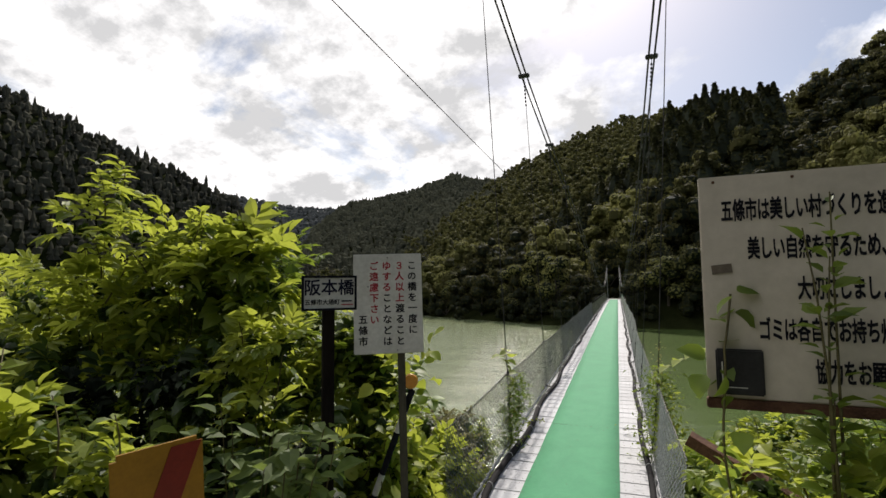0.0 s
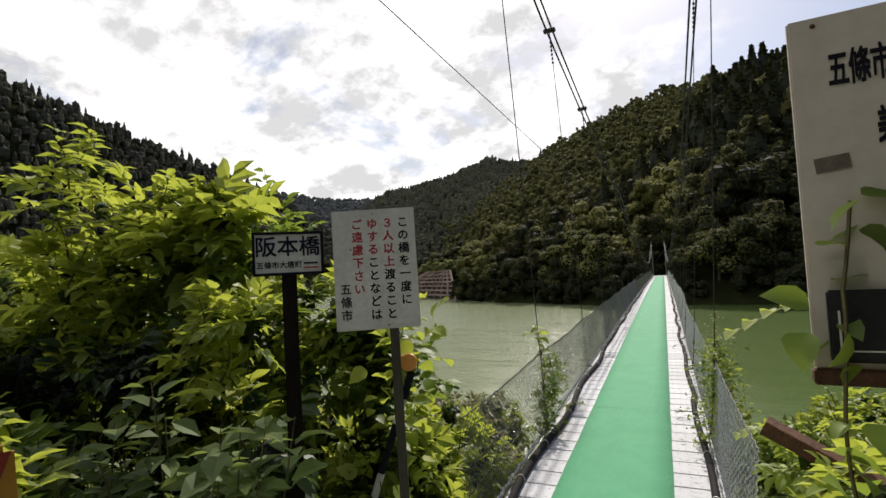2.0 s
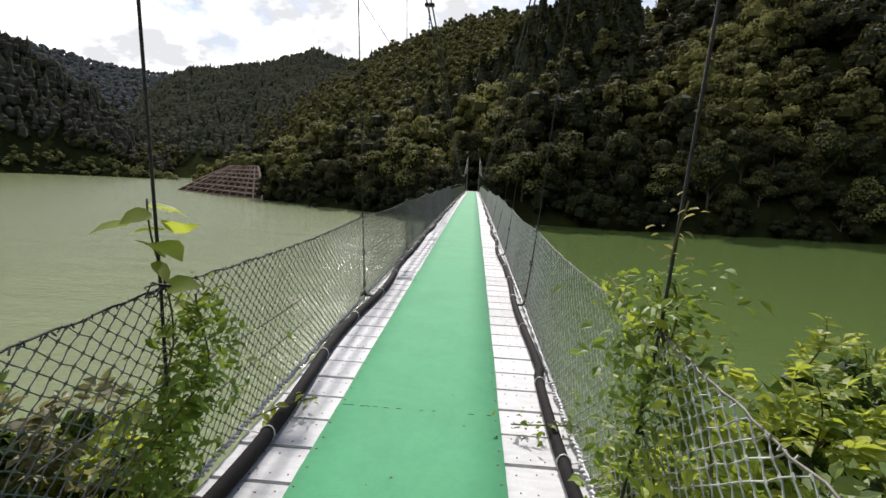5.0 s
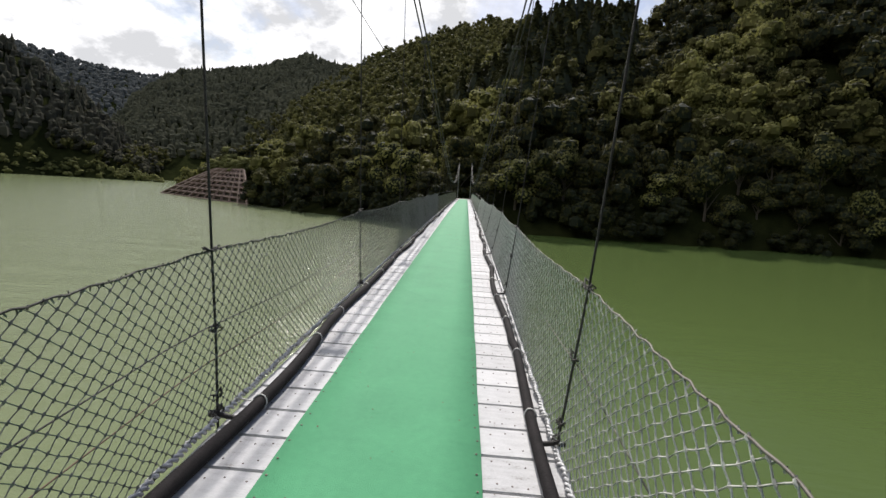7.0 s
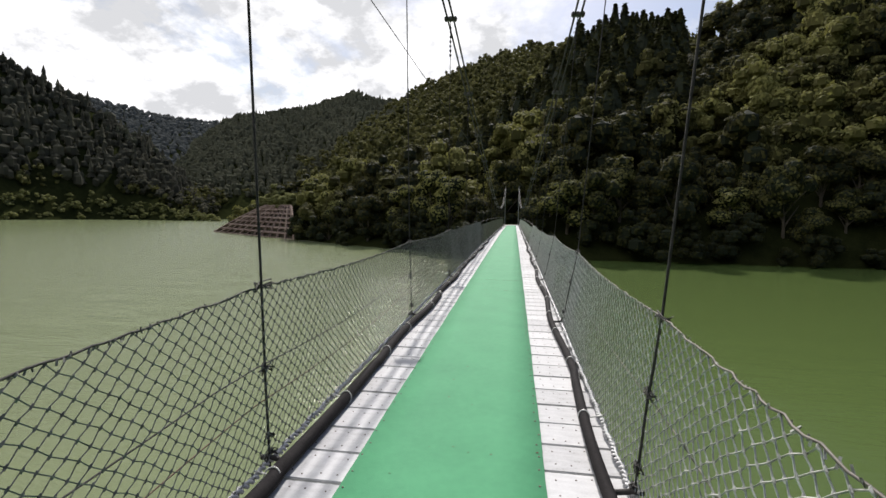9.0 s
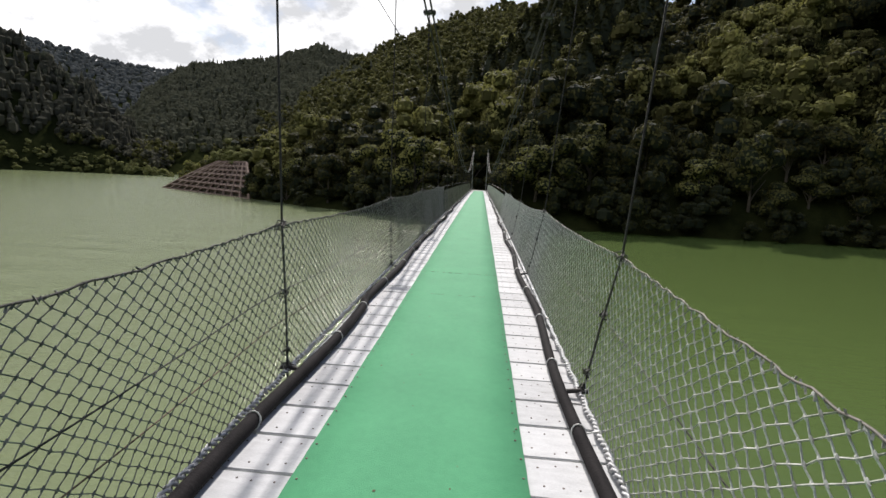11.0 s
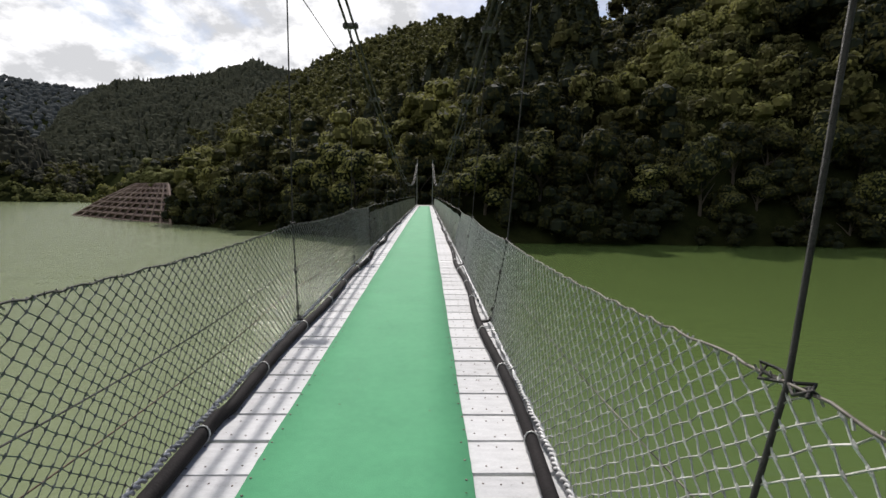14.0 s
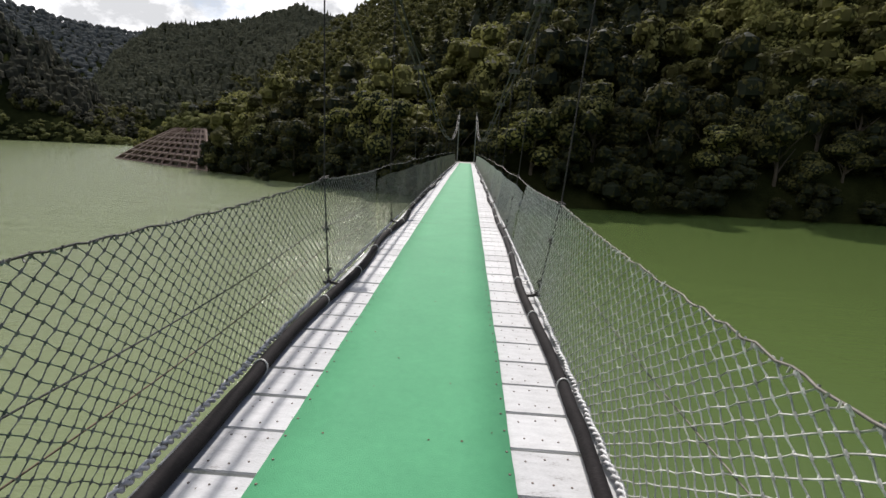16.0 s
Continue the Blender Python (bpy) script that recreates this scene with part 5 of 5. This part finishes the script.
def shrub(name, x, y, foot, rx, ry, top, lobes, leaves, leaf, width, mat, seed, label, shoots=4, droop=0.15, inside=0.5):
    """A dense plant: lobes of overlapping leaves round a dark-painted inside, with shoots that stand out of it."""
    rng = np.random.default_rng(seed)
    thing = tagged(new(name), label, "shrub")
    H = top - foot
    a = rng.uniform(0, 2 * np.pi, lobes)
    u = rng.uniform(0.12, 0.86, lobes)
    q = np.sqrt(rng.uniform(0.1, 1, lobes)) * np.sqrt(np.clip(1 - (u * 0.95) ** 2, 0.05, 1)) * 0.85
    r = rng.uniform(0.30, 0.46, lobes) * min(rx, ry, 0.75 * H)
    c = np.stack([x + rx * q * np.cos(a), y + ry * q * np.sin(a), foot + H * u], -1)
    c[:, 2] = np.minimum(c[:, 2], top - r * 0.8)
    n = leaves
    # leaves stand in sprigs: pairs along a short twig with one at its tip
    sprigs = n // 7
    k = rng.choice(lobes, sprigs, p=r ** 2 / (r ** 2).sum())
    way = unit(rng.normal(0, 1, (sprigs, 3)) + np.array((0, -0.1, 0.35)))
    root = c[k] + way * r[k, None] * rng.uniform(0.6, 1.05, (sprigs, 1))
    axis = unit(way + np.array((0, 0, 0.45 - droop)) + rng.normal(0, 0.35, (sprigs, 3)))
    s1 = unit(np.cross(axis, np.array((0, 0, 1.0)) + rng.normal(0, 0.3, (sprigs, 3))))
    s2 = np.cross(s1, axis)
    big = leaf * rng.uniform(0.6, 1.3, (sprigs, 1))
    P, D, N, Ls = [], [], [], []
    for j in range(7):
        u = (j // 2) / 3.0
        out = s1 * (1 if j % 2 else -1) * (1.0 if j < 6 else 0.0)
        P.append(root + axis * big * (0.25 + 1.15 * u) - np.array((0, 0, 0.25)) * big * u ** 2)
        D.append(out + axis * (0.55 + 0.5 * u) + np.array((0, 0, -droop - 0.15)) + rng.normal(0, 0.18, (sprigs, 3)))
        N.append(s2 + np.array((0, 0.1, 0.5)) + rng.normal(0, 0.22, (sprigs, 3)))
        Ls.append((big * (0.75 + 0.35 * math.sin(2.6 * u + 0.3)) * rng.uniform(0.8, 1.15, (sprigs, 1)))[:, 0])
    P, D, N, Ls = np.concatenate(P), np.concatenate(D), np.concatenate(N), np.concatenate(Ls)
    paths = []
    for j in range(shoots):
        m = int(rng.integers(0, lobes))
        b0 = c[m] + np.array((0, 0, r[m] * 0.5))
        tip = b0 + np.array((rng.normal(0, 0.12), rng.normal(0, 0.12), rng.uniform(0.25, 0.5) * min(1.0, H)))
        tt = np.linspace(0, 1, 5)[:, None]
        paths.append(b0 * (1 - tt) + tip * tt + np.array((0.05, 0, 0)) * np.sin(tt * 3))
        w = np.sort(rng.uniform(0.2, 1.0, 16))[:, None]
        sp = np.arange(16) * 2.4
        out = np.stack([np.cos(sp), np.sin(sp), rng.uniform(0.0, 0.5, 16)], -1)
        P = np.concatenate([P, b0 * (1 - w) + tip * w])
        D = np.concatenate([D, out])
        N = np.concatenate([N, np.array((0, 0.1, 1.0)) + rng.normal(0, 0.3, (16, 3))])
        Ls = np.concatenate([Ls, leaf * rng.uniform(0.6, 1.1, 16)])
    piece("foliage", leaves_mesh("foliage", P, D, N, Ls, width, mat), thing)
    for m in range(0, lobes, 2):
        root = np.array((x + 0.3 * (c[m, 0] - x), y + 0.3 * (c[m, 1] - y), foot - 0.2))
        mid = (root + c[m]) / 2 + np.array((0, 0, 0.15))
        paths.append([root, mid, c[m]])
    # dense leaves, coloured dark for shade, fill each lobe and keep the light out
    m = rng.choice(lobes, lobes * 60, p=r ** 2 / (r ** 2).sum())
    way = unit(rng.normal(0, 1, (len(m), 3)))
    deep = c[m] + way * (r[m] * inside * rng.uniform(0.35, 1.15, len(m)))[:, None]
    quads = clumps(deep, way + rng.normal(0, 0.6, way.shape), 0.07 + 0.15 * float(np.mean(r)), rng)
    piece("inner_leaves", mesh_from("inner_leaves", quads, np.arange(len(quads)).reshape(-1, 4), [M_SHADE if mat is M_LEAF_DARK else M_LEAF_DARK]), thing, "inner leaves coloured dark for the shade inside the shrub")
    v, f = [], []
    for pth in paths:
        v1, f1 = sweep([pth], np.linspace(0.008, 0.003, len(pth)), 4)
        f.append(f1 + sum(len(w) for w in v))
        v.append(v1)
    piece("branchwork", mesh_from("branchwork", np.concatenate(v), np.concatenate(f), [M_STEM]), thing)
    return thing


def vine(name, path, leaves, leaf, width, mat, seed, label, spread=0.12, stem_mat=None):
    rng = np.random.default_rng(seed)
    thing = tagged(new(name), label, "climbing plant")
    p = np.array(path, dtype=float)
    seg = np.concatenate([[0], np.cumsum(np.linalg.norm(np.diff(p, axis=0), axis=1))])
    s = np.sort(rng.uniform(0, seg[-1], leaves))
    base = np.stack([np.interp(s, seg, p[:, i]) for i in range(3)], -1) + rng.normal(0, spread, (leaves, 3)) * np.array((1, 1, 0.6))
    way = rng.normal(0, 1, (leaves, 3)) * np.array((1, 1, 0.35)) + np.array((0, 0, -0.25))
    nrm = np.array((0, -0.1, 1.0)) + rng.normal(0, 0.4, (leaves, 3))
    piece("foliage", leaves_mesh("foliage", base, way, nrm, leaf * rng.uniform(0.5, 1.25, leaves), width, mat), thing)
    fine = np.linspace(0, seg[-1], 30)
    q = np.stack([np.interp(fine, seg, p[:, i]) for i in range(3)], -1)
    q += 0.35 * spread * np.stack([np.sin(fine * 9 + 2), np.cos(fine * 8), np.zeros(30)], -1)
    v, f = sweep([q], 0.0045, 4)
    piece("stem", mesh_from("stem", v, f, [stem_mat or M_STEM]), thing)
    return thing


# K's dark leaf colour paints the shaded hollows of the tangle
G, B, K, DRY = M_LEAF, M_LEAF_BRIGHT, M_LEAF_DARK, M_LEAF_DRY
# left of the path: a tall tangle behind the signs
shrub("shrub", -2.8, -3.3, -0.3, 0.95, 0.9, 2.85, 22, 3600, 0.125, 0.52, G, 1, "tall leafy green shrub behind the signs", 10)
shrub("shrub", -4.0, -3.7, -0.2, 1.1, 0.9, 2.72, 22, 3600, 0.125, 0.5, B, 2, "sunlit yellow-green shrub in the roadside tangle", 5)
shrub("shrub", -1.95, -3.0, -0.4, 0.7, 0.6, 2.32, 18, 2400, 0.11, 0.52, B, 3, "leafy green shrub close behind the notice board", 3)
shrub("shrub", -5.3, -4.1, 0.0, 1.1, 0.9, 2.62, 20, 2000, 0.12, 0.5, B, 4, "yellow-green shrub in the roadside tangle", 4)
shrub("shrub", -2.55, -4.12, -0.1, 0.9, 0.42, 2.05, 26, 420, 0.12, 0.5, K, 5, "shrub below the signs, its shade put into dark leaves", 0, 0.4, 0.98)
shrub("shrub", -3.25, -4.5, 0.1, 0.6, 0.3, 1.85, 16, 260, 0.12, 0.5, K, 27, "undergrowth of the roadside tangle, shade put into dark leaves", 0, 0.4, 0.98)
shrub("shrub", -1.75, -4.2, 0.9, 0.36, 0.22, 2.02, 12, 700, 0.11, 0.5, B, 29, "sunlit leaves close behind the name sign", 2, 0.15)
shrub("shrub", -2.75, -4.85, 0.2, 0.55, 0.4, 1.42, 14, 1100, 0.12, 0.45, G, 6, "green weeds half in the shade beside the path", 1, 0.3)
shrub("shrub", -3.5, -4.75, 0.2, 0.8, 0.6, 2.05, 18, 1900, 0.11, 0.42, B, 7, "sunlit yellow-green weeds beside the path", 6)
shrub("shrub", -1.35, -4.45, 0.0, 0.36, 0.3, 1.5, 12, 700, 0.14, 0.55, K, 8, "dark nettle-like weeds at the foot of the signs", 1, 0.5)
shrub("shrub", -1.5, -5.2, 0.3, 0.42, 0.36, 1.2, 12, 700, 0.11, 0.48, K, 9, "green weeds beside the warning board, coloured dark for shade", 2, 0.3)
shrub("shrub", -2.35, -5.55, 0.45, 0.6, 0.42, 1.72, 14, 1100, 0.13, 0.46, B, 10, "yellow-green weeds by the path", 3)
shrub("shrub", -1.72, -5.42, 0.35, 0.36, 0.3, 1.46, 12, 460, 0.12, 0.46, B, 26, "sunlit broad-leaved weeds beside the warning board", 2, 0.2, 0.7)
shrub("shrub", -3.3, -5.75, 0.5, 0.7, 0.45, 2.0, 15, 1300, 0.12, 0.42, B, 15, "sunlit weeds by the path", 4)
shrub("shrub", -6.4, -3.2, -0.5, 1.2, 1.0, 2.5, 20, 1800, 0.13, 0.5, B, 19, "sunlit yellow-green shrub in the roadside tangle", 4)
shrub("shrub", -7.6, -4.2, 0.0, 1.2, 1.0, 2.7, 20, 1600, 0.13, 0.5, G, 20, "green shrub at the end of the tangle", 4)
shrub("shrub", -4.7, -2.4, -0.9, 1.1, 0.9, 2.0, 18, 1600, 0.12, 0.5, B, 21, "sunlit green shrub on the lake bank", 3)
shrub("shrub", -3.2, -1.9, -1.1, 1.1, 0.9, 1.9, 18, 1700, 0.11, 0.48, G, 11, "green shrub on the lake bank", 3)
shrub("shrub", -1.4, -2.75, -0.7, 0.36, 0.4, 0.85, 13, 800, 0.13, 0.5, B, 17, "bright leafy weeds against the netting", 4)
shrub("shrub", -1.42, -3.45, -0.4, 0.36, 0.32, 0.82, 14, 1100, 0.10, 0.46, B, 18, "bright leafy weeds at the path edge", 3)
vine("broad_leaf_shoot", [(-1.15, -3.6, 0.5), (-1.1, -3.65, 0.78)], 5, 0.2, 0.85, B, 24, "single broad vine leaves over the path edge", 0.05)
shrub("shrub", -1.72, -2.95, 0.75, 0.52, 0.42, 1.85, 16, 620, 0.12, 0.75, G, 12, "vine with broad heart-shaped leaves on the bank", 0, 0.2, 0.8)
shrub("shrub", -1.78, -2.85, -0.6, 0.55, 0.4, 1.3, 18, 800, 0.11, 0.5, K, 25, "shrub under the vine, coloured dark for its shade", 0, 0.2, 0.9)
weed("nettle", -1.3, -4.8, 0.1, 0.6, 0.22, 1.6, 16, 22, 0.15, 0.55, M_NETTLE, 22, "coarse nettle with drooping toothed leaves below the signs", 0.3, 0.4)
weed("nettle", -1.95, -5.0, 0.2, 0.4, 0.22, 1.45, 12, 20, 0.15, 0.55, M_NETTLE, 23, "coarse nettle with drooping leaves beside the path", 0.3, 0.4)
shrub("shrub", -3.6, -3.95, 0.9, 0.7, 0.42, 3.4, 12, 860, 0.15, 0.42, B, 13, "tall sunlit shrub with long pointed leaves", 9, 0.1, 0.25)
shrub("shrub", -2.85, -3.85, 0.9, 0.5, 0.36, 3.0, 10, 560, 0.14, 0.42, B, 14, "tall green shrub with long pointed leaves", 5, 0.1, 0.25)
shrub("shrub", -2.4, -3.7, 1.2, 0.42, 0.3, 2.72, 9, 560, 0.15, 0.55, B, 16, "upright leafy shrub in the tangle", 2, 0.1)
# lake bank, left of the bridge
for i, (x, y, r, top, m) in enumerate(((-1.62, -2.1, 0.5, 0.72, B), (-1.5, -1.25, 0.45, 0.52, B), (-2.4, -1.2, 0.75, 0.55, B), (-3.4, -0.5, 0.85, 0.35, B), (-2.3, -0.1, 0.65, 0.28, B), (-4.6, -0.2, 1.0, 0.35, B), (-1.75, 0.45, 0.42, 0.15, B), (-3.2, 0.6, 0.8, 0.0, G), (-5.9, 0.2, 1.0, 0.2, G), (-2.1, 1.1, 0.55, -0.35, G))):
    shrub("bank_shrub", x, y, float(land(x, y)) - 0.1, r, r, top, 16, 1400, 0.125, 0.55, m, 100 + i, "low leafy shrub on the lake bank", 5)
shrub("dry_shrub", -1.8, -0.75, -1.2, 0.55, 0.5, 0.78, 15, 1500, 0.10, 0.5, M_LEAF_WITHERED, 120, "half-withered brown shrub against the netting", 2, 0.4, 0.6)
shrub("dry_shrub", -1.85, 0.25, -1.5, 0.5, 0.45, 0.62, 14, 1300, 0.10, 0.5, M_LEAF_WITHERED, 121, "half-withered brown shrub beside the bridge", 2, 0.4, 0.6)
# right of the bridge
for i, (x, y, r, top, m) in enumerate(((3.2, 2.0, 0.9, 0.6, B), (2.3, 1.1, 0.6, 0.45, B), (4.3, 1.5, 0.95, -0.5, G), (1.8, 0.3, 0.5, 0.25, G), (2.7, -0.2, 0.75, 0.0, G), (3.7, 0.2, 0.85, -0.35, B), (1.65, -1.0, 0.45, 0.15, G), (2.5, -1.5, 0.75, 0.2, G), (1.65, -2.1, 0.45, 0.45, G), (3.5, -1.5, 0.85, 0.1, G), (5.2, 0.6, 1.0, -0.6, G), (2.2, -0.6, 0.55, 0.1, G), (1.55, 0.95, 0.42, 0.3, B), (1.5, -0.35, 0.35, 0.4, G), (3.0, 0.7, 0.7, 0.15, B))):
    shrub("bank_shrub", x, y, float(land(x, y)) - 0.1, r, r, top, 17, 1600, 0.115, 0.55, m, 140 + i, "leafy green shrub on the lake bank", 6)
shrub("shrub", 1.4, -3.15, -0.5, 0.36, 0.5, 1.25, 15, 1500, 0.09, 0.46, B, 160, "bright yellow-green weeds beside the bridge head", 6)
shrub("shrub", 1.3, -3.7, -0.2, 0.36, 0.42, 1.36, 14, 1300, 0.10, 0.5, B, 166, "broad bright leaves beside the bridge head", 5)
shrub("shrub", 2.0, -3.4, -0.3, 0.55, 0.6, 1.4, 16, 1700, 0.095, 0.48, G, 161, "green weeds under the litter board", 5)
shrub("shrub", 1.34, -5.12, 0.2, 0.48, 0.17, 1.8, 16, 1200, 0.09, 0.45, B, 162, "green weeds in front of the litter board", 5)
shrub("shrub", 2.05, -3.95, 1.2, 0.4, 0.25, 3.0, 10, 420, 0.15, 0.62, B, 163, "bright broad-leaved vine behind the litter board", 3)
weed("tall_weed", 1.19, -5.0, 0.15, 0.08, 0.04, 2.42, 4, 26, 0.085, 0.5, G, 164, "thin weed climbing in front of the litter board", 0.5)
vine("climber", [(0.95, -4.83, 0.6), (0.93, -4.83, 1.4), (0.92, -4.825, 1.95), (0.97, -4.825, 2.16)], 46, 0.10, 0.72, G, 165, "broad-leaved vine climbing over the litter board", 0.035)
# climbers on the first hangers and a sprig on the planks
vine("climber", [(-0.88, -0.3, 0.0), (-0.90, -0.15, 0.35), (-0.84, 0.05, 0.6), (-0.86, 0.12, 0.9)], 900, 0.058, 0.46, G, 170, "green climber on a bridge hanger", 0.085)
vine("climber", [(-0.95, -0.05, 0.15), (-0.93, 0.0, 0.7), (-1.0, 0.0, 1.3)], 22, 0.13, 0.8, B, 171, "broad-leaved vine twined up a hanger", 0.045)
vine("climber", [(0.95, -0.35, -0.3), (0.97, -0.1, 0.3), (1.0, 0.0, 0.8), (1.02, 0.02, 1.1)], 1150, 0.06, 0.46, G, 172, "dense green climber on the netting", 0.12)
vine("climber", [(1.1, -0.6, 0.1), (1.05, -0.3, 0.6), (1.05, 0.1, 0.9)], 480, 0.065, 0.46, B, 178, "yellow-green climber hanging over the netting", 0.11)
vine("climber", [(1.02, 0.05, 0.7), (1.0, 0.35, 0.88), (1.0, 0.8, 0.97)], 60, 0.07, 0.42, B, 173, "bright young shoots along the netting top", 0.05)
vine("climber", [(1.0, 0.0, 1.0), (1.02, 0.0, 1.2), (1.05, 0.0, 1.4)], 30, 0.05, 0.3, DRY, 174, "withered shoots on a hanger", 0.04)
vine("sprig", [(0.92, 0.82, 0.07), (0.72, 0.76, 0.10), (0.56, 0.8, 0.08)], 42, 0.055, 0.42, G, 175, "green sprig lying on the planks", 0.045)
vine("sprig", [(-0.9, 0.6, 0.08), (-0.72, 0.78, 0.11), (-0.6, 0.9, 0.10)], 16, 0.07, 0.45, B, 176, "small sprig reaching over the planks", 0.035)
vine("climber", [(-1.3, -3.25, 0.6), (-1.15, -3.28, 1.3), (-1.05, -3.32, 1.7), (-1.0, -3.3, 1.95)], 130, 0.13, 0.72, B, 177, "broad heart-shaped vine leaves behind the notice board post", 0.12)


def build_leaf_spray(path, pairs, leaf, mat, label):
    """A long leaf of paired leaflets on one stalk."""
    thing = tagged(new("leaf_spray"), label, "leaf")
    p = np.array(path, dtype=float)
    seg = np.linspace(0, 1, len(p))
    s = np.linspace(0.12, 1.0, pairs)
    base = np.stack([np.interp(s, seg, p[:, i]) for i in range(3)], -1)
    tang = unit(np.gradient(base, axis=0))
    side = unit(np.cross(tang, np.array((0, 0, 1.0))))
    for k in range(pairs):
        for w in (-1, 1):
            d = side[k] * w + tang[k] * 0.45 + np.array((0, 0, 0.15))
            me = leaves_mesh("leaflet", base[k:k + 1], d[None], np.array(((0, 0.1, 1.0),)), np.array((leaf * (1.0 - 0.25 * abs(s[k] - 0.5)),)), 0.46, mat)
            piece("leaflet", me, thing)
    v, f = sweep([p], 0.003, 4)
    piece("stalk", mesh_from("stalk", v, f, [M_VINE_STEM], smooth=True), thing)


build_leaf_spray([(1.34, -3.98, 1.5), (1.27, -4.0, 1.78), (1.12, -4.02, 1.86), (0.95, -4.0, 1.83), (0.8, -3.98, 1.74)], 9, 0.125, M_LEAF_BRIGHT, "bright pinnate leaf hanging over the path edge")
build_leaf_spray([(1.2, -2.9, 0.75), (1.08, -2.95, 1.0), (0.97, -3.0, 1.06), (0.88, -3.0, 1.02)], 7, 0.085, M_LEAF_BRIGHT, "bright pinnate leaf beside the bridge head")


def build_bank_weeds():
    rng = np.random.default_rng(77)
    n = 13000
    x = rng.normal(-0.5, 6.5, n)
    y = 4.6 - np.abs(rng.normal(0, 7.0, n))
    keep = ~((np.abs(x - 0.05) < 1.05) & (y < -0.5) & (y > -20)) & (np.abs(x) > 0.9)
    x, y = x[keep], y[keep]
    n = len(x)
    z = land(x, y)
    base = np.stack([x, y, z + rng.uniform(0, 0.35, n)], -1)
    way = rng.normal(0, 1, (n, 3)) * np.array((1, 1, 0.4)) + np.array((0, 0, 0.5))
    nrm = np.array((0, 0.1, 1.0)) + rng.normal(0, 0.4, (n, 3))
    me = leaves_mesh("bank_weeds", base, way, nrm, rng.uniform(0.06, 0.17, n), 0.42, M_LEAF)
    tagged(new("bank_weeds", me), "low weeds that cover the lake bank", "weeds", kind="stuff")


build_bank_weeds()


def build_mat_debris():
    """Bits of bark and leaf that lie on the mat and the planks."""
    rng = np.random.default_rng(31)
    n = 420
    x, y = rng.uniform(-0.8, 0.8, n), rng.uniform(-4, 40, n)
    on_mat = np.abs(x) < 0.49
    z = 0.15 * (1 - ((y - 31) / 31) ** 2) + np.where(on_mat, 0.0185, 0.004)
    a, s = rng.uniform(0, 6.28, n), rng.uniform(0.003, 0.011, n)
    w = s * rng.uniform(0.3, 0.8, n)
    ca, sa = np.cos(a), np.sin(a)
    v = []
    for p, q, h in ((1, 0, 0.0), (0, 1, 0.003), (-1, 0, 0.0), (0, -1, 0.002)):
        v.append(np.stack([x + p * s * ca - q * w * sa, y + p * s * sa + q * w * ca, z + h], -1))
    v = np.stack(v, 1).reshape(-1, 3)
    me = mesh_from("leaf_litter", v, np.arange(4 * n).reshape(-1, 4), [M_RUSTWIRE])
    tagged(new("leaf_litter", me), "small dark bits of leaf on the mat", "leaf litter", kind="stuff")


build_mat_debris()

# ---- the bridge's planks and mats ----
build_mats()
build_planks()
